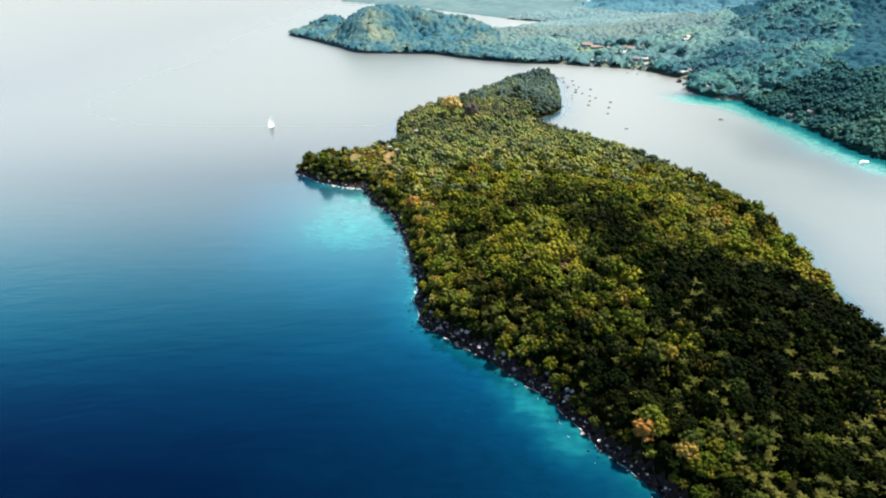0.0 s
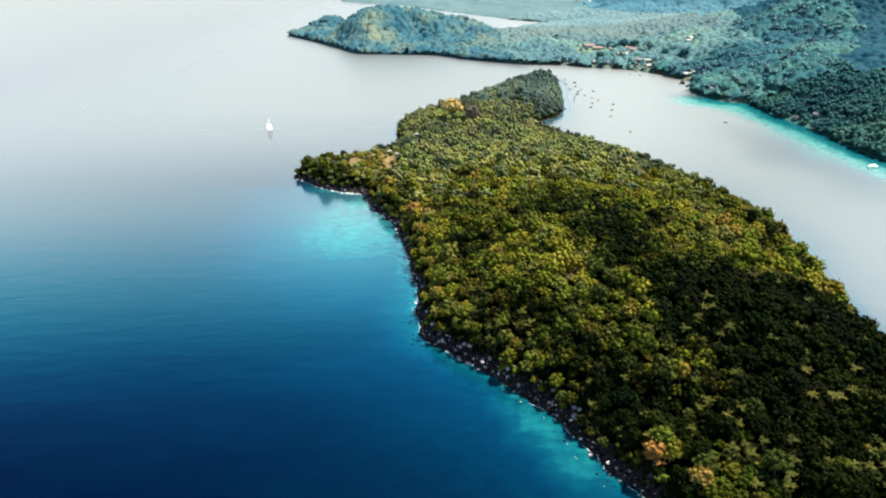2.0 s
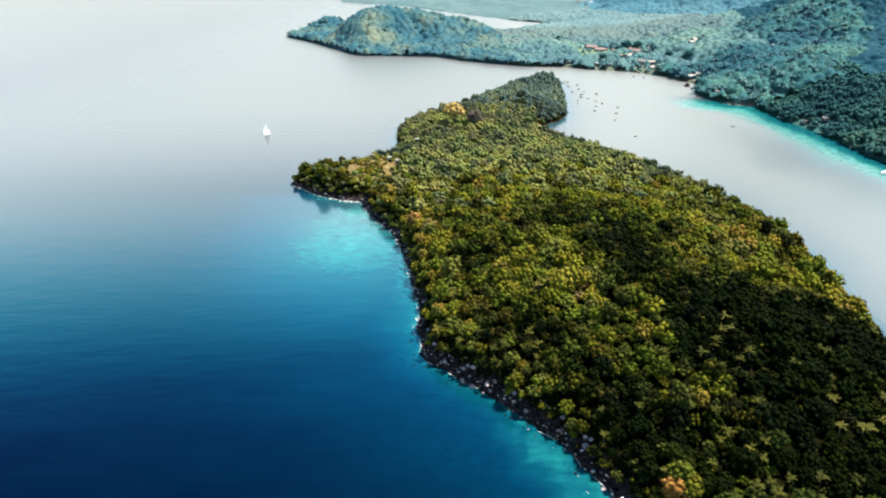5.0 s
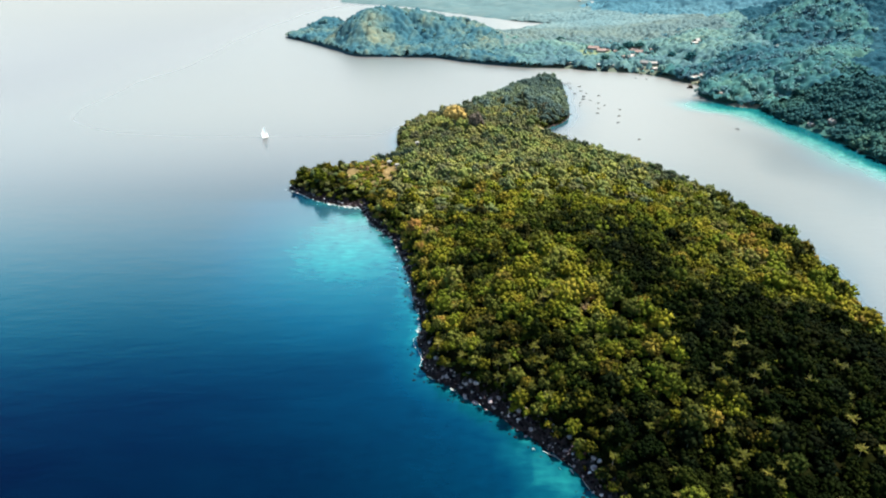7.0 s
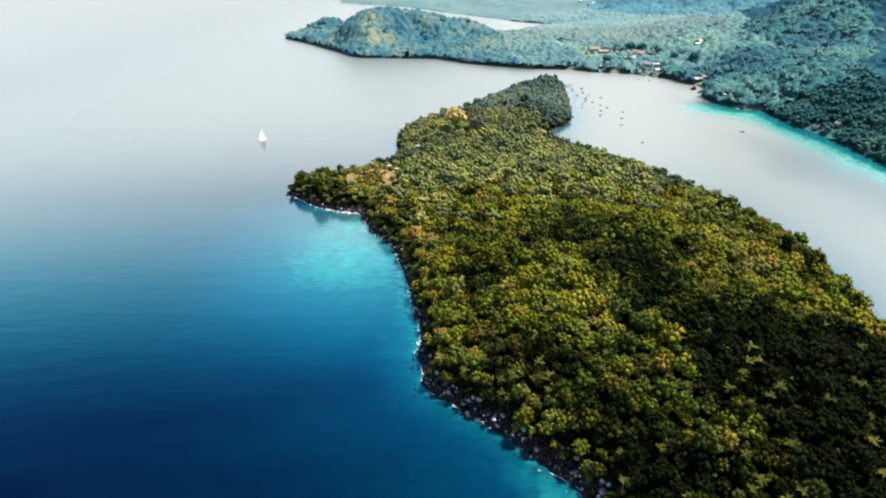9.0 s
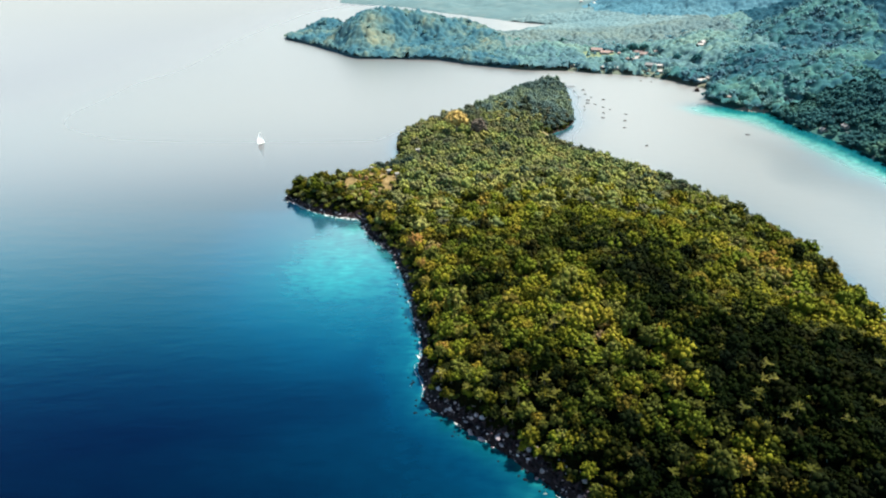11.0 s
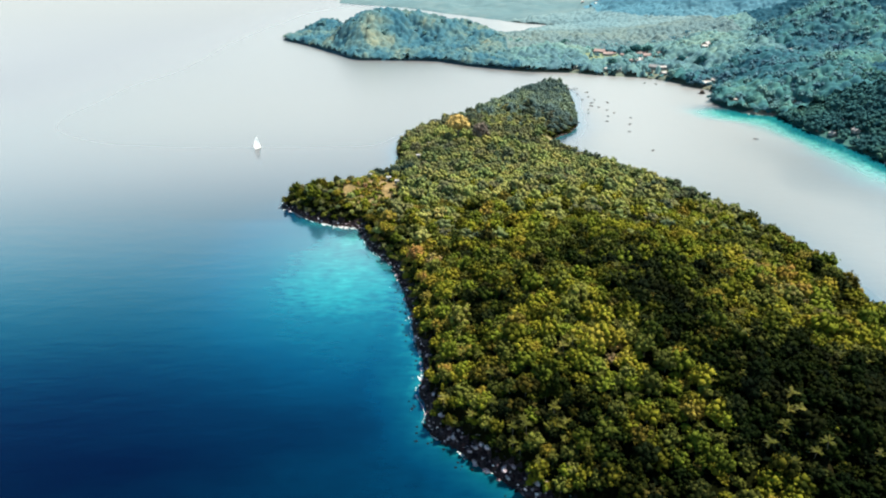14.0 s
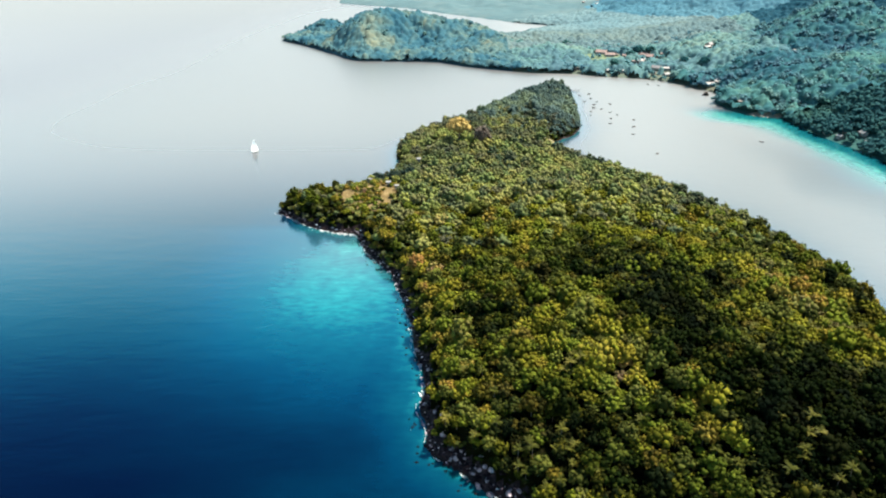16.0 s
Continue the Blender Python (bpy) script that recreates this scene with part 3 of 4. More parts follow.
def crown(rng, lobes, leaves, leaf, flat=1.0):
    """A crown of unit radius with its middle at the origin: leafy lobes heaped into a dome round an inner mass."""
    verts, lumps, blades, base = [ICO_V * [0.6, 0.6, 0.46 * flat]], [ICO_F], [], len(ICO_V)
    for k in range(lobes):
        a, h = k * 2.4 + rng.uniform(-0.4, 0.4), 1 - (k + 0.5) / lobes * 1.25
        ring = math.sqrt(max(0.0, 1 - h * h)) * rng.uniform(0.62, 0.84)
        c = np.array([math.cos(a) * ring, math.sin(a) * ring, h * 0.58 * flat]) + rng.uniform(-0.1, 0.1, 3)
        size = rng.uniform(0.7, 1.35) * 0.94 / lobes ** 0.42
        spin, tip = rng.uniform(0, 2 * math.pi), rng.uniform(-0.5, 0.5)
        v = OCT_V * (size * 0.92) * rng.uniform(0.85, 1.3, (6, 1)) @ np.array(Euler((tip, tip * 0.7, spin)).to_matrix()) * [1, 1, 0.85] + c
        verts.append(v)
        lumps.append(OCT_F + base)
        base += len(v)
        if leaves:
            n = unit(rng.normal(size=(leaves, 3)) + [0, 0, 0.4])
            p = c + n * size * rng.uniform(0.85, 1.3, (leaves, 1)) * [1, 1, 0.92]
            face = unit(n + rng.normal(size=(leaves, 3)) * 0.45)
            u = unit(np.cross(face, rng.normal(size=(leaves, 3))))
            w = np.cross(face, u)
            s = leaf * rng.uniform(0.6, 1.3, (leaves, 1))
            verts.append(np.stack([p - u * s - w * s * 0.5, p + u * s - w * s * 0.5, p + w * s * 0.9], 1).reshape(-1, 3))
            blades.append(np.arange(leaves * 3).reshape(-1, 3) + base)
            base += leaves * 3
    lumps = np.concatenate(lumps)
    return np.concatenate(verts), np.concatenate([lumps] + blades), len(lumps)


def crown_mesh(name, shape, mat, size=1.0, at=(0, 0, 0)):
    v, f, lumps = shape
    me = mesh_of(name, v * size + at, f, mat)
    me.polygons.foreach_set("use_smooth", np.arange(len(f)) < lumps)
    return me


def tube(points, radii, sides=6):
    """A tapered tube along these points."""
    pts = np.array(points, float)
    ang = np.arange(sides) * 2 * math.pi / sides
    verts, faces = [], []
    for k, (p, r) in enumerate(zip(pts, radii)):
        d = unit(pts[min(k + 1, len(pts) - 1)] - pts[max(k - 1, 0)])
        u = unit(np.cross(d, [0.31, 0.95, 0.05]))
        w = np.cross(d, u)
        verts.append(p + (np.cos(ang)[:, None] * u + np.sin(ang)[:, None] * w) * r)
        if k:
            a = (k - 1) * sides + np.arange(sides)
            b = (k - 1) * sides + (np.arange(sides) + 1) % sides
            faces.append(np.stack([a, b, b + sides, a + sides], 1))
    return np.concatenate(verts), np.concatenate(faces)


def joined(tubes):
    verts, faces, base = [], [], 0
    for v, f in tubes:
        verts.append(v)
        faces.append(f + base)
        base += len(v)
    return np.concatenate(verts), np.concatenate(faces)


def broadleaf_tree(rng, mat, label):
    """A tree 1 m in crown radius with its foot at the origin; scaled when it is placed."""
    tree = empty("broadleaf_tree", Matrix(), label, "tree", "broadleaf trees of the island")
    bend = rng.uniform(-0.12, 0.12, 2)
    tubes = [tube([(0, 0, -0.35), (bend[0] * 0.4, bend[1] * 0.4, 0.5), (bend[0], bend[1], 1.1)], [0.085, 0.06, 0.035])]
    for k in range(5):
        a, z = k * 1.3 + rng.uniform(0, 0.6), rng.uniform(0.55, 0.9)
        tubes.append(tube([(bend[0] * z / 1.4, bend[1] * z / 1.4, z), (math.cos(a) * 0.3, math.sin(a) * 0.3, z + 0.22), (math.cos(a) * 0.55, math.sin(a) * 0.55, z + 0.38)], [0.04, 0.026, 0.012], 5))
    v, f = joined(tubes)
    part("trunk", mesh_of("trunk", v, f, bark, True), tree, "brown branching trunk")
    part("crown", crown_mesh("crown", crown(rng, 30, 12, 0.075, rng.uniform(0.8, 1.25)), mat, 1.0, (0, 0, 1.2)), tree)
    return tree


def scaled_pose(x, y, z, r, turn, tall=1.0, lean=0.0):
    return pose(x, y, z, lean, 0, turn) @ Matrix.Diagonal((r, r, r * tall, 1))


rng = np.random.default_rng(11)


def scatter(x0, x1, y0, y1, step):
    """Points of a staggered grid, shaken."""
    xs, ys = np.meshgrid(np.arange(x0, x1, step), np.arange(y0, y1, step * 0.87))
    xs = xs + (np.arange(len(xs)) % 2)[:, None] * step / 2
    return (xs + rng.uniform(-0.36, 0.36, xs.shape) * step).ravel(), (ys + rng.uniform(-0.36, 0.36, xs.shape) * step).ravel()


rows = [scatter(20, 180, 60, 172, 4.0), scatter(-100, 180, 172, 330, 3.6), scatter(-110, 180, 330, 735, 3.9)]
tx, ty = np.concatenate([p[0] for p in rows]), np.concatenate([p[1] for p in rows])
td = inside_distance(tx, ty, ISLAND)
clearing = hill(tx, ty, -46, 383, 17, 20, 1.0) > 0.4
landing = (hill(tx, ty, 72, 517, 6, 5, 1.0) > 0.5) | (hill(tx, ty, -13, 474, 5, 6, 1.0) > 0.5)
ok = (td > np.where(ty > 405, 1.5, np.where((tx < 70) & (ty < 345), np.where(ty < 160, 1.7, np.where(ty < 232, 2.6, 2.0)), np.where(tx < -60, 1.2, 2.0)))) & ~landing & ~(clearing & (rng.random(len(tx)) < 0.94))
tx, ty, td = tx[ok], ty[ok], td[ok]
tz = island_height(tx, ty, td)
tr = 2.05 + 2.5 * rng.random(len(tx)) ** 2.2 + 1.0 * (fbm(tx, ty, 24, 51) - 0.35) + 0.3 * smooth((ty - 190) / 120)
tr *= 0.88 * np.where(td < 7, 0.72, 1.0) * (0.92 + 0.08 * smooth((ty - 140) / 70)) * np.where((tx > -72) & (tx < -26) & (ty > 352) & (ty < 412), 0.6, 1.0) * np.where(tx < -64, 1.12, 1.0) * np.where(tx < -80, 0.72, 1.0) * np.where(ty > 620, 0.86, 1.0)
# foliage tone: darker clumps, yellow-green patches of younger wood, dry brownish trees along the rocks, and painted
# shade
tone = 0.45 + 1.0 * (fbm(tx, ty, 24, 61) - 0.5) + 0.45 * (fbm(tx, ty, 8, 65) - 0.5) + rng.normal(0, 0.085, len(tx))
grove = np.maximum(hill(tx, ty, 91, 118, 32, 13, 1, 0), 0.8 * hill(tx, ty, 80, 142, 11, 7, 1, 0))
# shade over the right-hand slope, put into the leaf tone
painted_shade = np.maximum(1.4 * hill(tx, ty, 115, 184, 57, 28, 1, 4), np.maximum(0.68 * hill(tx, ty, 56, 148, 26, 16, 1, -40), 0.8 * hill(tx, ty, 100, 146, 44, 16, 1, 0))) * (1 - grove) * (1 - 0.85 * hill(tx, ty, 60, 188, 12, 15, 1))
tone -= 0.74 * smooth((painted_shade + 0.35 * (fbm(tx, ty, 15, 71) - 0.5) - 0.25) / 0.55)
for x, y, rx, ry, much in ((84, 119, 27, 12, 0.12), (37, 236, 22, 8, 0.16), (55, 252, 16, 9, 0.16), (108, 278, 34, 14, 0.16), (69, 180, 5, 6, 0.3), (24, 183, 8, 7, 0.16), (110, 235, 16, 9, 0.12)):
    tone += much * smooth(hill(tx, ty, x, y, rx, ry, 1.5) - 0.3)
tone -= 0.08 * smooth(hill(tx, ty, 10, 203, 22, 26, 1.5) - 0.3)
for x, y, rx, ry in ((9, 289, 9, 8), (62, 305, 22, 9), (12, 250, 8, 5), (70, 222, 14, 8), (96, 330, 16, 12)):
    tone -= 0.25 * smooth(hill(tx, ty, x, y, rx, ry, 1.5) - 0.4)
tone = np.where(rng.random(len(tx)) < 0.03, tone + 0.12, np.minimum(tone, 0.7))
tone += np.where((td < 15) & (tx < 24) & (ty > 190) & (ty < 345) & (fbm(tx, ty, 9, 33) > 0.48), 0.28, 0.0)
tone += np.where(hill(tx, ty, -46, 386, 26, 18, 1) > 0.4, 0.3, 0.0) + np.where(tx < -64, 0.06, 0.0)
tone += np.where((tx > 118) & (ty > 230) & (ty < 350), 0.12, 0.0)
tone = np.where(tx < -66, 0.42 + 0.4 * (tone - 0.45), tone)
tone = np.clip(np.where(ty > 530, tone - 0.22, np.where(ty > 400, tone * 0.8 + 0.04, tone)), 0.07 * rng.random(len(tx)), 1)

# coconut palms stand in place of some of the trees
palmy = (rng.random(len(tx)) < np.where(grove > 0.35, 0.5, np.where(ty < 270, 0.065, 0.0)) + 0.75 * (hill(tx, ty, 23, 183, 10, 9, 1) > 0.45) + 0.15 * (hill(tx, ty, 80, 172, 13, 9, 1) > 0.45) + 0.5 * (hill(tx, ty, 39, 219, 9, 7, 1) > 0.45) + 0.25 * (hill(tx, ty, 87, 184, 8, 6, 1) > 0.45)) & (td > 4)
near = ~palmy & (ty < 400)
tr = np.where(palmy, tr * 0.72, tr)
tone = np.where(palmy, np.minimum(tone, 0.3), tone)
order = np.argsort(np.where(near, np.hypot(tx - 75, ty - 70), 1e9))
single = np.zeros(len(tx), bool)
single[order[:300]] = True

LABELS = ["dark green broadleaf tree with a dense rounded crown", "light green broadleaf tree with a lumpy crown", "deep green broadleaf tree in the island wood"]
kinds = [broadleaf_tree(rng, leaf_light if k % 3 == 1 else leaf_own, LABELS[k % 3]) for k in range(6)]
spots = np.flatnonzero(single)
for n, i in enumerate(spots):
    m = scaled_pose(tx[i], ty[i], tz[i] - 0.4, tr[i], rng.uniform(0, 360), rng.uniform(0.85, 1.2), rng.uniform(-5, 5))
    # dark or light leaves by tone, which carries the painted shade
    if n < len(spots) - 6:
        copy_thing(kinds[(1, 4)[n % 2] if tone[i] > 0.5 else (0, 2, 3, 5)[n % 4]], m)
    else:
        kinds[n - len(spots) + 6].matrix_basis = m

# a few trees that stand out
for x, y, z, r, mat, label in ((56.5, 131, -0.3, 3.6, leaf_orange, "dry orange-brown broadleaf tree above the rocky shore"),
                               (65, 121.5, -0.3, 3.2, leaf_yellow, "yellowing broadleaf tree near the rocky shore"),
                               (7, 484, 2.2, 8.2, leaf_pale, "large pale yellow tree above the low wood"),
                               (22, 472, 1.6, 6.8, leaf_grey, "grey half-bare tree beside the yellow tree"),
                               (142.5, 271.5, -0.3, 4.4, leaf_own, "tall dark tree rising over the ridge"),
                               (-43, 410, -0.6, 4.4, leaf_neck, "dark round tree on the neck of the cape"),
                               (-34, 410, -0.6, 4.4, leaf_neck, "dark round tree beside the huts of the cape"),
                               (-24, 411, -0.6, 5.0, leaf_neck, "tall dark tree at the root of the cape")):
    tree = broadleaf_tree(rng, mat, label)
    tree["group"] = ""
    tree.matrix_basis = scaled_pose(x, y, on_island(x, y) + z, r, rng.uniform(0, 360), 1.1)


def wood(name, x, y, z, r, tones, mats, variants, lobes, leaves, leaf, label, trunk=True, lift=1.12, height=(0.85, 1.2)):
    """Very many trees, joined into one mesh: crowns, and trunks below them."""
    verts, tris, quads, tone_out, soft, base = [], [], [], [], [], 0
    shapes = [crown(rng, max(2, lobes + (k % 3 - 1) * (lobes > 6) * 3), leaves, leaf, rng.uniform(0.75, 1.2)) for k in range(variants)]
    tv, tf = tube([(0, 0, -0.4), (0.03, 0.02, 1.2)], [0.08, 0.03], 4)
    pick = rng.integers(0, variants, len(x))
    for k, (v, t, lumps) in enumerate(shapes):
        s = np.flatnonzero(pick == k)
        a = rng.uniform(0, 2 * math.pi, len(s))
        tall = rng.uniform(*height, len(s))
        c, sn = np.cos(a)[:, None], np.sin(a)[:, None]

        def placed(p, up):
            w = np.stack([p[None, :, 0] * c - p[None, :, 1] * sn, p[None, :, 0] * sn + p[None, :, 1] * c, (p[None, :, 2] + up) * tall[:, None] + 0 * c], 2)
            return (w * r[s][:, None, None] + np.stack([x[s], y[s], z[s]], 1)[:, None, :]).reshape(-1, 3)
        verts.append(placed(v, lift))
        tris.append((t[None] + base + np.arange(len(s))[:, None, None] * len(v)).reshape(-1, 3))
        soft.append(np.tile(np.arange(len(t)) < lumps, len(s)))
        tone_out.append(np.repeat(tones[s], len(v)))
        base += len(s) * len(v)
        if trunk:
            verts.append(placed(tv, 0))
            quads.append((tf[None] + base + np.arange(len(s))[:, None, None] * len(tv)).reshape(-1, 4))
            tone_out.append(np.repeat(tones[s], len(tv)))
            base += len(s) * len(tv)
    groups = [np.concatenate(tris)] + ([np.concatenate(quads)] if trunk else [])
    soft = np.concatenate(soft + [np.ones(len(g), bool) for g in groups[1:]])
    me = mesh_of(name, np.concatenate(verts), groups, mats, False, np.concatenate(tone_out), np.repeat(np.arange(len(groups)), [len(g) for g in groups]))
    me.polygons.foreach_set("use_smooth", soft)
    ob = new(name, me)
    return tagged(ob, label, "forest", kind="stuff")


rest = ~single
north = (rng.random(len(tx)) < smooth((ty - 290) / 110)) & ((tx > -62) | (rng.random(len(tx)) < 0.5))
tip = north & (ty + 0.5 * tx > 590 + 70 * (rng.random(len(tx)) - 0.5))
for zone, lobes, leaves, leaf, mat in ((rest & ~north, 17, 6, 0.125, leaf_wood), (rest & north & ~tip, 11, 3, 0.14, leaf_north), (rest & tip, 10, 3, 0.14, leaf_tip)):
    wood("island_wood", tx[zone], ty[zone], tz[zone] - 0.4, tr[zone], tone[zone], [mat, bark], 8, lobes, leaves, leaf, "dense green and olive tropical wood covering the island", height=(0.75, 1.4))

# bushes along the edge of the wood and in its gaps
bx, by = scatter(-100, 180, 80, 735, 3.3)
bd = inside_distance(bx, by, ISLAND)
ok = ~((hill(bx, by, -46, 383, 17, 20, 1) > 0.4) & (rng.random(len(bx)) < 0.9)) & (bd > np.where((bx < 70) & (by < 345), np.where((by > 160) & (by < 232), 2.4, 1.5), 1.0)) & (((by < 290) & (rng.random(len(bx)) < 0.35)) | (bd < 9))
bx, by, bd = bx[ok], by[ok], bd[ok]
cx, cy = rng.normal(-46, 9, 130), rng.normal(385, 10, 130)
bx, by = np.concatenate([bx, cx]), np.concatenate([by, cy])
bd = inside_distance(bx, by, ISLAND)
keep = bd > 1.2
bx, by, bd = bx[keep], by[keep], bd[keep]
# bushes on the right-hand slope get the painted shade as a darker tone
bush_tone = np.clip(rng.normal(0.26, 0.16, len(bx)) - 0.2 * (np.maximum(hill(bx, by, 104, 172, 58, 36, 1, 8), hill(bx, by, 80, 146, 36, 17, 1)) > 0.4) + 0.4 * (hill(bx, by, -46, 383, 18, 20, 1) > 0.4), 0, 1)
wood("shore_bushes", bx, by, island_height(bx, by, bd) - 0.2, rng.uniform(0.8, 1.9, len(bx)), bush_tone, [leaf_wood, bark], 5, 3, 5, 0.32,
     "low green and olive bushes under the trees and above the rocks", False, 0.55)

# far woods of the mainland
def coast_wood(name, x0, x1, y0, y1, step, inside, radius, mat, lobes, leaves, leaf, label, lift=1.0, sink=0.25, height=(0.85, 1.2)):
    x, y = scatter(x0, x1, y0, y1, step)
    d = inside_distance(x, y, MAINLAND)
    yard = (hill(x, y, 205, 888, 42, 42, 1) > 0.5) | (hill(x, y, 246, 796, 18, 24, 1) > 0.5) | (hill(x, y, 262, 870, 22, 22, 1) > 0.5) | (hill(x, y, 392, 800, 12, 9, 1) > 0.5) | (hill(x, y, 309, 518, 14, 30, 1) > 0.5)
    ok = (d > 0.5) & inside(x, y) & ~((hill(x, y, 125, 1115, 45, 75, 1) > 0.5) & (rng.random(len(x)) < 0.5)) & ~(yard & (rng.random(len(x)) < np.where(y < 600, 0.62, 0.75)))
    x, y, d = x[ok], y[ok], d[ok]
    # the strip at (-98, 985) is a sunlit slope, painted in as lighter tone
    tones = np.clip(rng.normal(0.45, 0.2, len(x)) + 0.35 * (hill(x, y, 120, 960, 110, 110, 1) > 0.45) + 0.6 * (hill(x, y, -98, 985, 26, 60, 1, 12) > 0.4) + 0.3 * (hill(x, y, -208, 1185, 50, 25, 1) > 0.4), 0, 1)
    tones = np.clip(np.where((y < 600) & (x > 250), tones - 0.3 * (d < 45) + 0.15 * (d > 70), tones), 0, 1)
    rr = rng.uniform(*radius, len(x)) * np.where(rng.random(len(x)) < 0.12, 1.35, 1.0)
    wood(name, x, y, mainland_height(x, y, d) - rr * sink, rr, tones, [mat], 8, lobes, leaves, leaf, label, False, lift, height)


def ravine(x, y):
    return (x > 0.615 * y + 12 + 50 * (fbm(x, y, 40, 23) - 0.5)) & (y > 590)


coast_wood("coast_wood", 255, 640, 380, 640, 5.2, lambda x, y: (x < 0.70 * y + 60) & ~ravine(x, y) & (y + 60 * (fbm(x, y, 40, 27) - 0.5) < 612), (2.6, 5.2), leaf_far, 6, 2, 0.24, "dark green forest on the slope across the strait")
# village houses: place, width, red roof or not; the wood leaves room for them
VILLAGE = ((222, 900, 14, 1), (232, 885, 12, 1), (259, 900, 10, 0), (259, 868, 12, 1), (252, 783, 13, 0), (240, 792, 8, 1), (355, 925, 14, 0), (326, 930, 12, 1), (292, 850, 11, 0),
           (158, 826, 8, 0), (192, 812, 9, 0), (206, 806, 10, 0), (251, 925, 12, 1), (262, 845, 9, 0), (277, 880, 8, 1), (372, 915, 10, 0), (268, 792, 9, 0), (230, 838, 9, 1), (244, 850, 10, 0),
           (207, 912, 24, 1), (215, 898, 20, 1), (196, 940, 18, 1), (253, 880, 20, 1), (258, 862, 22, 1), (237, 838, 16, 0), (250, 812, 20, 0), (258, 806, 14, 0), (302, 895, 18, 0), (335, 875, 22, 0), (328, 866, 14, 0),
           (298, 842, 14, 0), (376, 772, 24, 0), (388, 780, 20, 0), (288, 738, 20, 0), (280, 727, 16, 0), (298, 627, 10, 0), (312, 614, 12, 0), (274, 640, 9, 0))

# the woods farther off: closed canopies, domed crown by crown, with single taller trees rising out of them
CX, CY = np.meshgrid(np.arange(-330, 960, 1.8), np.arange(590, 1562, 1.8))
CD = inside_distance(CX, CY, MAINLAND).reshape(CX.shape)
back_hill = hill(CX, CY, 700, 1420, 230, 190, 260)
yards = np.maximum.reduce([hill(CX, CY, *a, 1) for a in ((205, 888, 42, 42), (246, 796, 18, 24), (262, 870, 22, 22), (392, 800, 12, 9))]) > 0.5
plots = np.maximum.reduce([hill(CX, CY, x, y - 7, 6 + w * 0.25, 11, 1) for x, y, w, red in VILLAGE]) > 0.5


def crowns_over(x, y, cell, seed):
    """Height and number of the crown that stands over each spot, for round crowns strewn over a grid of that cell."""
    ix, iy = np.floor(x / cell), np.floor(y / cell)
    best, own = np.zeros(x.shape), np.zeros(x.shape)
    for dx in (-1, 0, 1):
        for dy in (-1, 0, 1):
            jx, jy = ix + dx, iy + dy
            r = cell * (0.55 + 0.5 * lattice(jx, jy, seed + 2))
            away = np.hypot(x - (jx + lattice(jx, jy, seed)) * cell, y - (jy + lattice(jx, jy, seed + 1)) * cell) / r
            h = r * np.sqrt(np.maximum(0, 1 - away ** 2)) * (0.8 + 0.5 * lattice(jx, jy, seed + 3))
            own = np.where(h > best, lattice(jx, jy, seed + 4), own)
            best = np.maximum(best, h)
    return best, own


dome, whose = crowns_over(CX, CY, 5.4, 5)
relief = (1.15 - 0.55 * smooth((CY - 1100) / 80)) * smooth((CD + 2) / 5)
top = mainland_height(CX, CY, CD) + (dome + 1.5 + 2.6 * (fbm(CX, CY, 4.4, 91, 2) - 0.5) + 5.0 * (fbm(CX, CY, 17, 95, 2) - 0.5)) * relief - np.where(plots | (yards & (whose < 0.75)) | (hill(CX, CY, 203, 884, 40, 30, 1) > 0.6), 9.0 * relief, 0.0)
# sunlight on the peninsula's slope at (-98, 985) is put into the tone
canopy_tone = 0.45 + 0.7 * (whose - 0.5) + 0.7 * (fbm(CX, CY, 20, 97) - 0.5) + 0.3 * (hill(CX, CY, 120, 960, 110, 110, 1) > 0.45) + 0.6 * (hill(CX, CY, -98, 985, 26, 60, 1, 12) > 0.4) + 0.3 * (hill(CX, CY, -208, 1185, 50, 25, 1) > 0.4)
canopy_tone = np.clip(canopy_tone + 0.5 * (fbm(CX, CY, 3.0, 93, 2) - 0.5), 0, 1)
near_side = CX < 0.70 * CY + 60
bare = ~near_side | (CD < 0.5) | ((back_hill < 14) & (CY > 1420)) | ((CY > 1150) & (CX > 0.62 * CY))
zone = np.select([bare, CX < 90 - (CY - 850) * 0.05, (back_hill >= 14) & (CY > 1150), CY > 1180, ravine(CX, CY) | ((CX >= 545 - (CY - 770) * 0.12) & (CY > 770)),
                  (CY > 940) & (CX < 470), (CY < 770) | ((CX >= 385) & (CY < 930))], [0, 1, 2, 3, 4, 5, 6], 7)
corner = (np.arange(len(CX) - 1)[:, None] * CX.shape[1] + np.arange(CX.shape[1] - 1)[None]).ravel()
quads = np.stack([corner, corner + 1, corner + CX.shape[1] + 1, corner + CX.shape[1]], 1)
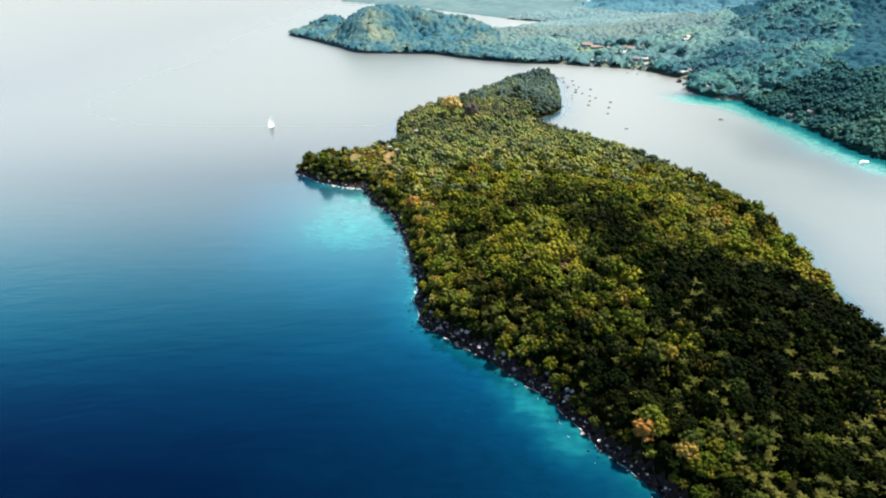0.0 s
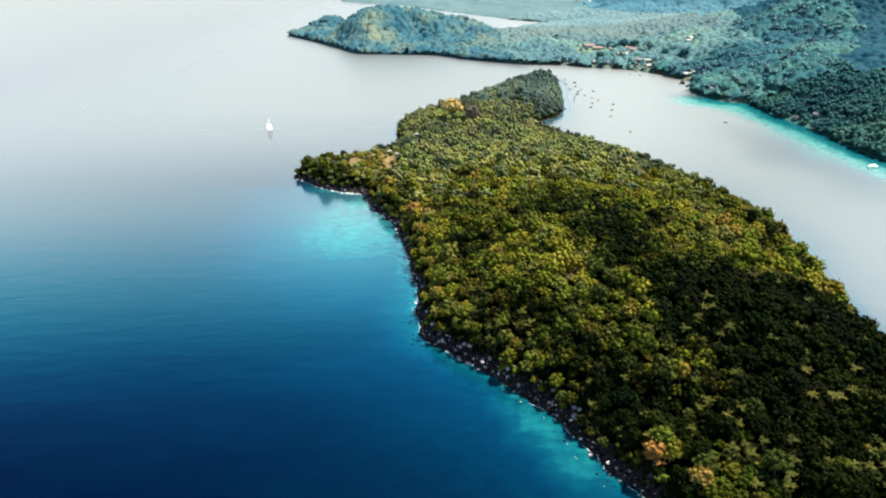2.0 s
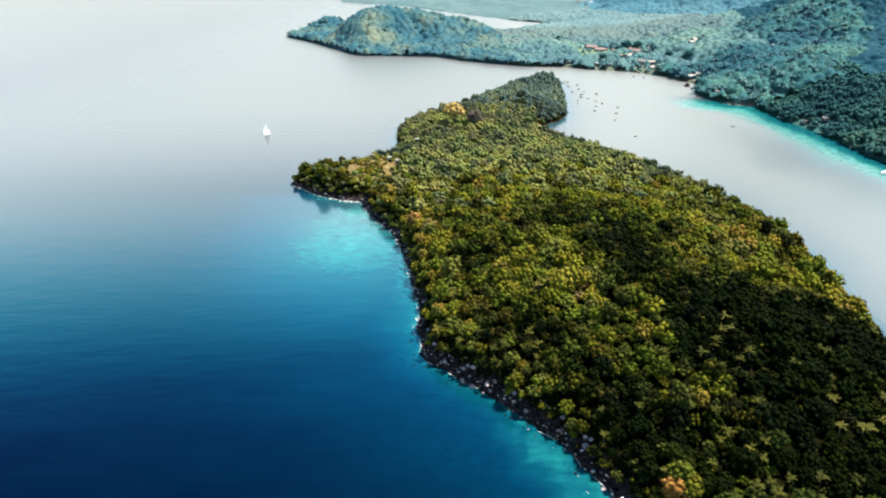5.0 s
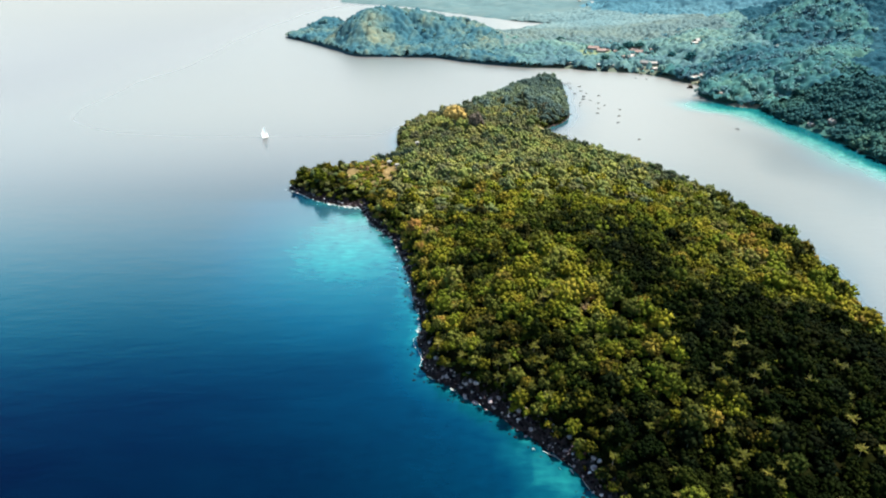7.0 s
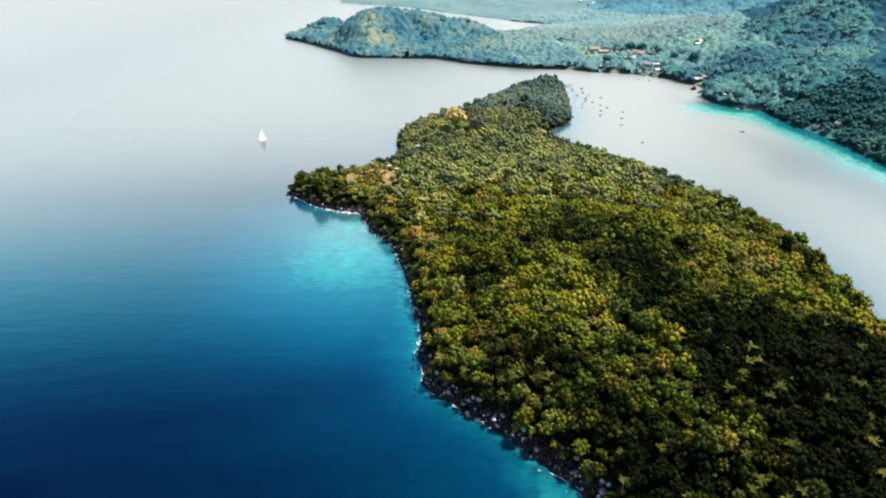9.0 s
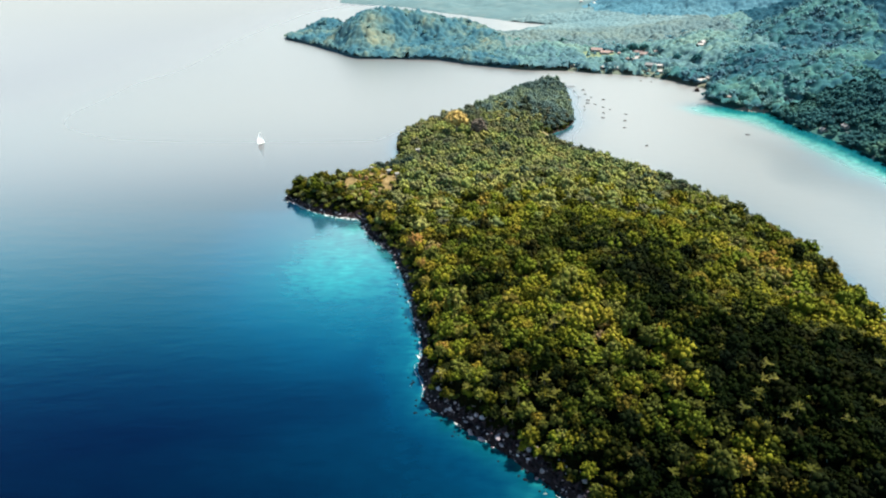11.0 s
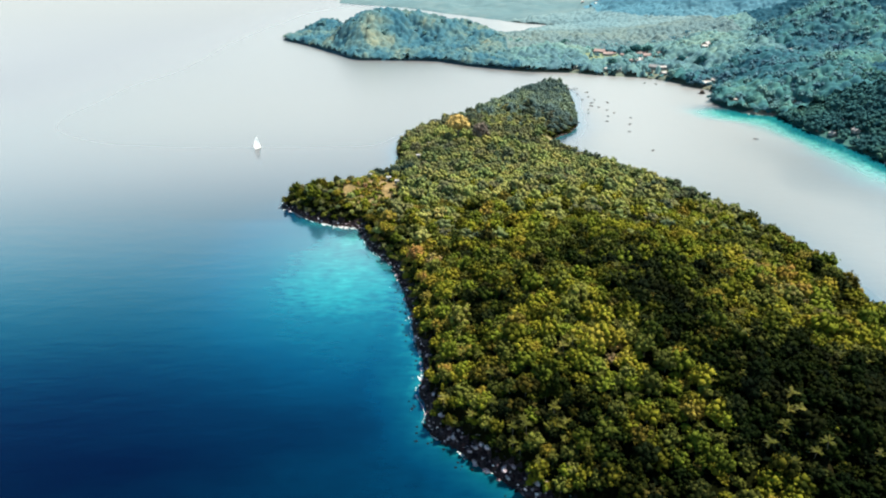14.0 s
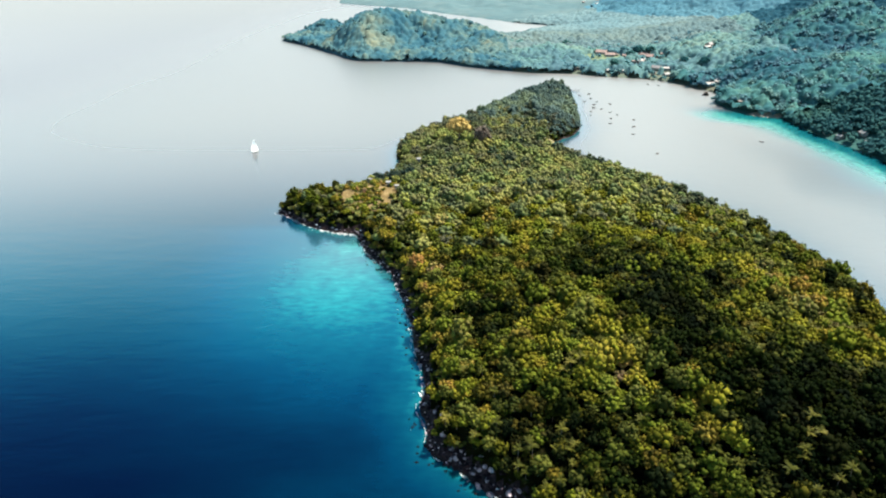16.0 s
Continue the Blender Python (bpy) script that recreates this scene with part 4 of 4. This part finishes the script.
for k, (name, mat, label) in enumerate((("peninsula_wood", leaf_cape, "forest on the hilly peninsula, tinted blue-green for haze"),
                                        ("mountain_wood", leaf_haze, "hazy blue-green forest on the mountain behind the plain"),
                                        ("lowland_wood", leaf_lowland, "green lowland forest behind the bay, paled for haze"),
                                        ("slope_wood", leaf_blue, "dark forest on the mountain behind the knoll, tinted blue for haze"),
                                        ("plain_wood", leaf_plain, "green groves on the plain behind the village, paled for haze"),
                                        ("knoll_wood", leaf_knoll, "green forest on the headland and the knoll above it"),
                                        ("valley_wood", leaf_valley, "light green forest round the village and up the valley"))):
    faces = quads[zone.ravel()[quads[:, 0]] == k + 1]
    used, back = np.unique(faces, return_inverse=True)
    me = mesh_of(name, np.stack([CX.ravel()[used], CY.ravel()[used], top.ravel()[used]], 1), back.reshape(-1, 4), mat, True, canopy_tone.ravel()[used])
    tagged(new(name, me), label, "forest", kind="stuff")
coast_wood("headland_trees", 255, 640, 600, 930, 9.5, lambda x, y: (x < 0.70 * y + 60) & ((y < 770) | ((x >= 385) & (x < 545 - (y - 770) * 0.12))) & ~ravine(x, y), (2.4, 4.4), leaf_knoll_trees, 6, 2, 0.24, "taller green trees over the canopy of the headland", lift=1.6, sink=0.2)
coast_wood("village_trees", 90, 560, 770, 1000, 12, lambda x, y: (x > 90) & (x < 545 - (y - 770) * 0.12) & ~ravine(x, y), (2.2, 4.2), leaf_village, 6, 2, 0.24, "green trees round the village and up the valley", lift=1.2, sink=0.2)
coast_wood("peninsula_trees", -320, 110, 800, 1230, 10, lambda x, y: x < 90 - (y - 850) * 0.05, (2.0, 3.6), leaf_cape_trees, 6, 2, 0.24, "taller trees over the canopy of the peninsula, tinted blue-green for haze", lift=1.3, sink=0.2)


# ---- coconut palms ----
def frond_mesh(droop, seed):
    g = np.random.default_rng(seed)
    verts, faces = [], []
    n, length = 9, 3.6
    for k in range(n):
        s0 = (k + 0.4) / n
        x, z = length * s0 * (1 - 0.12 * s0), 0.9 * s0 - droop * s0 ** 2 * 2.2
        w = (1.0 - abs(s0 - 0.42) * 1.35) * 0.66
        for side in (-1, 1):
            b = len(verts)
            tip = (x + 0.45, side * w, z - 0.35 * w + g.uniform(-0.08, 0.08))
            verts += [(x - 0.17, 0, z), (x + 0.17, 0, z - 0.02), (tip[0] + 0.12, tip[1], tip[2]), (tip[0] - 0.1, tip[1] * 0.96, tip[2])]
            faces.append((b, b + 1, b + 2, b + 3))
    v, f = tube([(0, 0, 0), (1.6, 0, 0.4 - droop * 0.45), (3.4, 0, 0.85 - droop * 1.9)], [0.07, 0.05, 0.015], 4)
    b = len(verts)
    return mesh_of("frond", np.concatenate([np.array(verts), v]), np.concatenate([np.array(faces), f + b]), palm_leaf)


FRONDS = [frond_mesh(d, k) for k, d in enumerate((0.15, 0.45, 0.85))]


def coconut_palm(seed):
    g = np.random.default_rng(seed)
    palm = empty("coconut_palm", Matrix(), "coconut palm with a slender trunk and spreading fronds", "palm tree", "coconut palms of the island")
    bend = g.uniform(-0.9, 0.9, 2)
    top = (bend[0], bend[1], 9.5)
    v, f = tube([(0, 0, -0.8), (bend[0] * 0.15, bend[1] * 0.15, 3), (bend[0] * 0.5, bend[1] * 0.5, 6.5), top], [0.26, 0.19, 0.15, 0.13], 7)
    part("trunk", mesh_of("trunk", v, f, bark, True), palm, "slender grey-brown trunk")
    for k in range(13):
        level = k % 3
        part("frond", FRONDS[level], palm, "", pose(top[0], top[1], top[2] - 0.1 * level, g.uniform(-12, 12), -22 + 20 * level * 0.5 + g.uniform(-10, 10), k * 360 / 13 * 2.0 + g.uniform(-12, 12)))
    return palm


palms = [coconut_palm(100 + k) for k in range(4)]
spots = rng.permutation(np.flatnonzero(palmy))[:290]
for n, i in enumerate(spots):
    m = scaled_pose(tx[i], ty[i], tz[i] + 0.1, rng.uniform(0.42, 0.6), rng.uniform(0, 360), rng.uniform(0.8, 1.05))
    if n < len(spots) - 4:
        copy_thing(palms[n % 4], m)
    else:
        palms[n - len(spots) + 4].matrix_basis = m


# ---- rocks and foam on the shore ----

def boulder(seed):
    g = np.random.default_rng(seed)
    bm = bmesh.new()
    bmesh.ops.create_icosphere(bm, subdivisions=2, radius=1.0)
    cuts = [unit(g.normal(size=3)) for _ in range(7)]
    for v in bm.verts:
        p = np.array(v.co[:])
        for c in cuts:
            over = p @ c - 0.68
            if over > 0:
                p = p - c * over * 0.85
        v.co = Vector(p * [1.15, 0.9, 0.72]) * (1 + 0.08 * noise.noise(v.co * 2.0 + Vector((seed, 0, 0))))
    return from_bm("boulder", bm, pale_stone if seed % 2 else boulder_mat)


BOULDERS = [boulder(k) for k in range(7)]
west = ISLAND[(ISLAND[:, 0] < 66) & (ISLAND[:, 1] > 105) & (ISLAND[:, 1] < 402)]
west = west[(west[:, 0] < 62 - (west[:, 1] - 118) * 0.2)]


def bank_spots(count):
    """Spots on the rocky bank: wide on the open bend, a narrow strip elsewhere."""
    p = west[rng.integers(0, len(west), count * 6)]
    x, y = p[:, 0] + rng.uniform(-3, 8, len(p)), p[:, 1] + rng.uniform(-3, 6, len(p))
    d = inside_distance(x, y, ISLAND)
    wide = np.where((y > 150) & (y < 235), 4.8, 2.6)
    ok = np.flatnonzero((d > -1.3) & (d < wide * (0.5 + 0.5 * rng.random(len(d)))))[:count]
    return x[ok], y[ok], island_height(x[ok], y[ok], d[ok])


for n, (x, y, z) in enumerate(zip(*bank_spots(300))):
    size = rng.uniform(0.3, 1.0) ** 2.4 * (1.0 if 150 < y < 235 else 0.75) + 0.24
    rock = new("boulder", BOULDERS[n % 7])
    rock.matrix_basis = pose(x, y, max(z, -0.4 * size) + size * 0.15, rng.uniform(-25, 25), rng.uniform(-25, 25), rng.uniform(0, 360)) @ Matrix.Diagonal((size, size, size, 1))
    tagged(rock, "pale pinkish boulder on the dark rocky bank" if n % 7 % 2 else "dark weathered boulder at the water's edge", "rock", "boulders along the shore")

# rubble between the boulders, too small to tell apart
rx, ry, rz = bank_spots(3000)
NR = len(rx)
size = 0.15 + 0.5 * rng.random(NR) ** 2
rv = ICO_V[None] * rng.uniform(0.65, 1.2, (NR, 12, 1)) * size[:, None, None] * [1.2, 0.9, 0.7] + np.stack([rx, ry, np.maximum(rz, -0.3) + size * 0.2], 1)[:, None, :]
rf = ICO_F[None] + 12 * np.arange(NR)[:, None, None]
wet = inside_distance(rx, ry, ISLAND) < 1.7
rubble_tone = np.repeat(rng.random(NR) ** np.where(wet, 0.75, 1.7), 12)
tagged(new("shore_rubble", mesh_of("shore_rubble", rv.reshape(-1, 3), rf.reshape(-1, 3), rubble_mat, False, rubble_tone)), "dark broken rubble along the rocky shore", "rocks", kind="stuff")

# low stones awash in the shallows off the shore
k = rng.integers(0, len(west), 260)
ox, oy = west[k, 0] - rng.uniform(0.4, 4.6, 260), west[k, 1] - rng.uniform(0.0, 4, 260)
od = inside_distance(ox, oy, ISLAND)
away = (od < -0.4) & (od > -7 * rng.random(260)) & (oy < 345)
ox, oy = ox[away], oy[away]
size = rng.uniform(0.15, 0.55, len(ox))
ov = ICO_V[None] * rng.uniform(0.65, 1.2, (len(ox), 12, 1)) * size[:, None, None] * [1.3, 0.9, 0.5] + np.stack([ox, oy, 0.1 * size], 1)[:, None, :]
tagged(new("awash_stones", mesh_of("awash_stones", ov.reshape(-1, 3), (ICO_F[None] + 12 * np.arange(len(ox))[:, None, None]).reshape(-1, 3), rubble_mat, False, np.repeat(0.4 * rng.random(len(ox)) ** 2, 12))),
       "low dark and pale stones awash in the shallows", "rocks", kind="stuff")

point = ISLAND[(ISLAND[:, 0] < -50) & (ISLAND[:, 1] < 384)]
fv, ff = [], []
for n in range(150):
    p = west[rng.integers(0, len(west))]
    k = int(np.abs(ISLAND - p).sum(1).argmin())
    q, o = ISLAND[(k + 1) % len(ISLAND)], ISLAND[k - 1]
    a = math.atan2(q[1] - o[1], q[0] - o[0]) + rng.uniform(-0.15, 0.15)
    c = p + np.array([-math.sin(a), math.cos(a)]) * rng.uniform(0.1, 1.6)
    L, W = rng.uniform(0.8, 2.8), rng.uniform(0.07, 0.2)
    if n > 125:
        c, L, W = p - np.array([0.75, 0.66]) * rng.uniform(0.5, 6.0), rng.uniform(0.25, 0.8), rng.uniform(0.04, 0.1)
    if n < 3:
        c, L, W = np.array([-11.2, 225.5]) + rng.uniform(-0.7, 0.7, 2), 1.5, 0.4
    elif n < 7:
        c, L, W = np.array([-51.0, 352.5]) + rng.uniform(-1.6, 1.6, 2) * [1, 0.3], 2.6, 0.5
    elif n < 40:
        p = point[rng.integers(0, len(point))]
        c, L, W = p + rng.uniform(-0.6, 0.2, 2) - np.array([0.5, 0.8]) * rng.uniform(0.2, 1.2), rng.uniform(1.2, 3.2), rng.uniform(0.12, 0.34)
    b = len(fv)
    ring = [(math.cos(k * 0.628) * L * rng.uniform(0.6, 1.2), math.sin(k * 0.628) * W * rng.uniform(0.5, 1.3)) for k in range(10)]
    fv += [(c[0] + u * math.cos(a) - w * math.sin(a), c[1] + u * math.sin(a) + w * math.cos(a), 0.05 + n * 0.0006) for u, w in ring]
    fv += [(c[0] + 0.8 * (u * math.cos(a) - w * math.sin(a)), c[1] + 0.8 * (u * math.sin(a) + w * math.cos(a)), 0.13 + n * 0.0006) for u, w in ring]
    ff += [(b + k, b + (k + 1) % 10, b + 10 + (k + 1) % 10, b + 10 + k) for k in range(10)]
    ff += [(b + 10, b + 11, b + 12, b + 13), (b + 10, b + 13, b + 14, b + 19), (b + 14, b + 15, b + 16, b + 19), (b + 16, b + 17, b + 18, b + 19)]
tagged(new("sea_foam", mesh_of("sea_foam", fv, np.array(ff), foam_mat)), "white foam of small waves breaking on the rocks", "foam", kind="stuff")

# open grass and bare ground on the cape, the landing beach and the far field
def patch_mesh(name, cx, cy, rx, ry, height, line, mat, lift):
    n, rings = 28, 7
    verts, faces = [(cx, cy)], []
    for k in range(1, rings + 1):
        for a in range(n):
            w = 0.8 + 0.4 * float(vnoise(math.cos(a * 0.2244) * 3, math.sin(a * 0.2244) * 3, 1.0, int(cx)))
            verts.append((cx + math.cos(a * 2 * math.pi / n) * rx * w * k / rings, cy + math.sin(a * 2 * math.pi / n) * ry * w * k / rings))
    v = np.array(verts)
    d = inside_distance(v[:, 0], v[:, 1], line)
    z = np.maximum(height(v[:, 0], v[:, 1], d), -0.6) + lift
    tri = np.array([(0, 1 + a, 1 + (a + 1) % n) for a in range(n)])
    quad = np.array([(1 + (k - 1) * n + a, 1 + k * n + a, 1 + k * n + (a + 1) % n, 1 + (k - 1) * n + (a + 1) % n) for k in range(1, rings) for a in range(n)])
    return mesh_of(name, np.column_stack([v, z]), [tri, quad], mat, True)


for name, args, label in (("sand_beach", (74, 519, 9, 6, island_height, ISLAND, sand_mat, 0.35), "pale sand at the landing place"),
                          ("open_field", (200, 888, 48, 34, mainland_height, MAINLAND, field_mat, 0.8), "yellow-green open field beside the village"),
                          ("sand_beach", (281, 606, 17, 8, mainland_height, MAINLAND, bare_mat, 0.5), "narrow pale beach in the cove behind the headland"),
                          ("bare_ground", (212, 932, 34, 9, mainland_height, MAINLAND, bare_mat, 1.3), "pale strip of bare earth behind the field")):
    tagged(new(name, patch_mesh(name, *args)), label, "ground", kind="structure")


# ---- houses ----
def house(x, y, z, turn, w, d, h, roof_mat, label):
    h = min(h, 3.2)
    hs = empty("house", pose(x, y, z, 0, 0, turn) @ Matrix.Diagonal((1 / SCALE, 1 / SCALE, 1 / SCALE, 1)), label, "house", "houses along the shores")
    part("wall", from_bm("wall", box_bm(bmesh.new(), -w / 2, w / 2, -d / 2, d / 2, -1.5, h), plaster), hs)
    bm = bmesh.new()
    e, r = 0.6, d * 0.32
    v = [bm.verts.new(c) for c in ((-w / 2 - e, -d / 2 - e, h - 0.1), (w / 2 + e, -d / 2 - e, h - 0.1), (w / 2 + e, d / 2 + e, h - 0.1), (-w / 2 - e, d / 2 + e, h - 0.1), (-w / 2 - e * 0.4, 0, h + r), (w / 2 + e * 0.4, 0, h + r))]
    for f in ((0, 1, 5, 4), (2, 3, 4, 5), (1, 2, 5), (3, 0, 4), (3, 2, 1, 0)):
        bm.faces.new([v[k] for k in f])
    part("roof", from_bm("roof", bm, roof_mat), hs, "red tiled roof" if roof_mat is red_roof else "pitched sheet roof")
    part("door", from_bm("door", box_bm(bmesh.new(), -0.45, 0.45, -d / 2 - 0.06, -d / 2 + 0.02, 0, 2.05), dark_wood), hs)
    for k in (-1, 1):
        part("window", from_bm("window", box_bm(bmesh.new(), k * w * 0.3 - 0.6, k * w * 0.3 + 0.6, -d / 2 - 0.05, -d / 2 + 0.02, 0.95, 2.0), glass_mat), hs)
    return hs


def on_main(x, y):
    return float(mainland_height(np.array([float(x)]), np.array([float(y)]), inside_distance([x], [y], MAINLAND))[0])



for x, y, w, red in VILLAGE:
    house(x, y, on_main(x, y) + 1.2, rng.uniform(-40, 40), w, w * 0.6, rng.uniform(3, 5.5), red_roof if red else pale_roof, ("red-roofed" if red else "pale-roofed") + " village house among the trees by the bay")
for k in range(14):
    x, y = 330 + 11 * k + rng.uniform(-12, 12), 1560 + rng.uniform(-60, 90)
    house(x, y, on_main(x, y) + 2.5, rng.uniform(-40, 40), rng.uniform(9, 15), 9, 3.4, sheet_roof, "distant pale-roofed house on the plain beyond the lagoon")
for x, y, w in ((316, 522, 9), (312, 508, 10), (303, 528, 8), (300, 541, 9), (328, 540, 8), (322, 510, 9), (310, 536, 8), (326, 524, 8), (300, 580, 9), (304, 612, 9), (314, 492, 9), (318, 545, 8)):
    house(x, y, on_main(x, y) + 1.3, rng.uniform(40, 110), w, w * 0.75, 2.4, pale_roof, "small pale-roofed beach bungalow under the trees")
for x, y, w in ((-35, 391, 4), (-46, 395, 3.6), (-30, 386, 3.4), (-13.5, 474, 4.2), (-20, 447, 4), (70, 513, 5.5), (66, 511, 4.5), (62, 507, 4)):
    house(x, y, on_island(x, y) + (3.2 if y > 440 else 1.2), rng.uniform(-30, 30), w, w * 0.75, 2.6, sheet_roof, "small white-roofed hut among the island trees")


# ---- boats ----
def hull_mesh(length, beam, depth, mat):
    bm = bmesh.new()
    rows = []
    for k in range(9):
        s = k / 8
        half = beam / 2 * math.sin(math.pi * min(0.98, 0.12 + s * 0.9)) ** 0.6
        x, top = (s - 0.5) * length, depth * (0.62 + 0.5 * abs(s - 0.45) ** 2)
        rows.append([bm.verts.new(c) for c in ((x, -half, top), (x, -half * 0.75, -0.05), (x, 0, -depth * 0.3), (x, half * 0.75, -0.05), (x, half, top), (x, half * 0.8, top - 0.12), (x, -half * 0.8, top - 0.12))])
    for a, b in zip(rows, rows[1:]):
        for k in range(7):
            bm.faces.new((a[k], a[(k + 1) % 7], b[(k + 1) % 7], b[k]))
    bm.faces.new(rows[0])
    bm.faces.new(rows[-1])
    return from_bm("hull", bm, mat)


def motor_boat(x, y, turn, length, mat, label, roof=True):
    boat = empty("boat", pose(x, y, 0.15, 0, 0, turn), label, "boat", "small boats at anchor")
    part("hull", hull_mesh(length, length * 0.3, length * 0.16, mat), boat)
    part("cabin", from_bm("cabin", box_bm(bmesh.new(), -length * 0.2, length * 0.12, -length * 0.09, length * 0.09, length * 0.06, length * 0.15, 0.05), mat), boat)
    if roof:
        part("canopy", from_bm("canopy", box_bm(bmesh.new(), -length * 0.34, length * 0.2, -length * 0.14, length * 0.14, length * 0.2, length * 0.215, 0.03), mat), boat)
        for u in (-0.3, 0.16):
            for w in (-0.12, 0.12):
                part("post", from_bm("post", box_bm(bmesh.new(), length * u - 0.05, length * u + 0.05, length * w - 0.05, length * w + 0.05, length * 0.08, length * 0.205), mat), boat)
    return boat


for x, y in ((135, 693), (134, 664), (143, 678), (137, 637), (146, 664), (143, 632), (128, 608), (156, 653), (148, 620), (138, 579), (143, 597), (162, 592), (155, 569), (148, 545), (151, 493), (241, 524),
             (113, 575), (140, 650), (152, 610), (131, 622), (146, 700), (232, 745), (222, 752)):
    motor_boat(x, y, rng.uniform(-60, 60), rng.uniform(2.6, 3.7), dark_wood, "small dark wooden boat with a canopy at anchor")
motor_boat(290, 403, 20, 8.5, white_paint, "white motor boat in the turquoise shallows")["group"] = ""
motor_boat(309, 464, 15, 14, plaster, "pale grey excursion boat moored by the shore")["group"] = ""
motor_boat(299, 716, 10, 12, white_paint, "white excursion boat beside the headland")["group"] = ""


def sailing_boat(x, y):
    boat = empty("sailing_boat", pose(x, y, 0.1, 0, 0, 66) @ Matrix.Diagonal((0.7, 0.7, 0.7, 1)), "white sailing boat under full sail on open water", "sailing boat")
    part("hull", hull_mesh(9.0, 2.6, 1.3, white_paint), boat)
    v, f = tube([(0.4, 0, 0.3), (0.4, 0, 12.2)], [0.1, 0.06], 7)
    part("mast", mesh_of("mast", v, f, white_paint, True), boat)
    v, f = tube([(0.4, 0, 1.5), (-5.0, 0.8, 1.45)], [0.07, 0.05], 7)
    part("boom", mesh_of("boom", v, f, white_paint, True), boat)
    part("cabin", from_bm("cabin", box_bm(bmesh.new(), -2.2, 1.6, -0.7, 0.7, 0.6, 1.35, 0.12), white_paint), boat)
    part("rudder", from_bm("rudder", box_bm(bmesh.new(), -4.75, -4.4, -0.04, 0.04, -0.6, 0.7, 0.02), dark_wood), boat)
    for name, luff, foot, top, belly in (("mainsail", 0.3, -5.2, 11.8, 0.9), ("jib", 4.6, 0.6, 11.0, -0.7)):
        verts, faces = [], []
        for k in range(9):
            s = k / 8
            for j in range(7):
                u = j / 6
                a = luff + (0.4 - luff) * s
                b = foot + (0.4 - foot) * s ** 2.2
                verts.append((a + (b - a) * u, belly * math.sin(math.pi * u) * math.sin(math.pi * (0.15 + 0.8 * s)) + u * 0.8, 1.4 + (top - 1.4) * s))
        faces = [(k * 7 + j, k * 7 + j + 1, k * 7 + j + 8, k * 7 + j + 7) for k in range(8) for j in range(6)]
        ob = part(name, mesh_of(name, verts, np.array(faces), sail_cloth, True), boat)
        md = ob.modifiers.new("thickness", "SOLIDIFY")
        md.thickness = 0.02
    return boat


sailing_boat(-141, 497)

# a small jetty at the tip of the island
jetty = empty("jetty", pose(127, 714, 0, 0, 0, 12), "short dark wooden jetty at the island's tip", "jetty")
for k in range(16):
    part("plank", from_bm("plank", box_bm(bmesh.new(), k * 0.8, k * 0.8 + 0.72, -1.0, 1.0, 0.95, 1.05), dark_wood), jetty)
for k in range(5):
    for w in (-0.9, 0.9):
        v, f = tube([(0.6 + k * 2.9, w, -2.5), (0.6 + k * 2.9, w, 1.5)], [0.13, 0.11], 6)
        part("post", mesh_of("post", v, f, dark_wood, True), jetty)

# a rocky islet off the village shore
islet = empty("rocky_islet", pose(264, 695, 0), "small brown rock with bushes beside the village shore", "rock")
for x, y, size in ((0, 0, 2.6), (2.6, 1.0, 2.0), (-2.4, 0.6, 1.7)):
    part("rock", BOULDERS[int(size)], islet, "", pose(x, y, 0.3, 0, 0, 40 * size) @ Matrix.Diagonal((size, size, size * 0.8, 1)))
part("bush", crown_mesh("bush", crown(rng, 9, 12, 0.14, 0.8), leaf_grey, 2.4, (0.4, 0.3, 1.9)), islet, "dry grey-green bush")

# large dark trees between the village houses
for x, y, size in ((203, 826, 8.0), (215, 822, 7.0), (248, 886, 9.5), (262, 882, 9.0), (235, 876, 8.0), (173, 985, 9.0), (300, 798, 8.5), (322, 758, 8.0), (284, 820, 7.5), (268, 640, 7.5), (279, 622, 7.0), (266, 660, 8.0)):
    tree = broadleaf_tree(rng, leaf_far_own, "large dark green tree among the houses by the bay")
    tree["group"] = ""
    tree.matrix_basis = scaled_pose(x, y, on_main(x, y) - 0.4, size * 0.8, rng.uniform(0, 360), 0.9)

# ---- true size: the plan is drawn in units of SCALE metres ----
for ob in list(scene.objects):
    if ob.parent is None and ob not in (cam, sun):
        ob.matrix_basis = Matrix.Scale(SCALE, 4) @ ob.matrix_basis
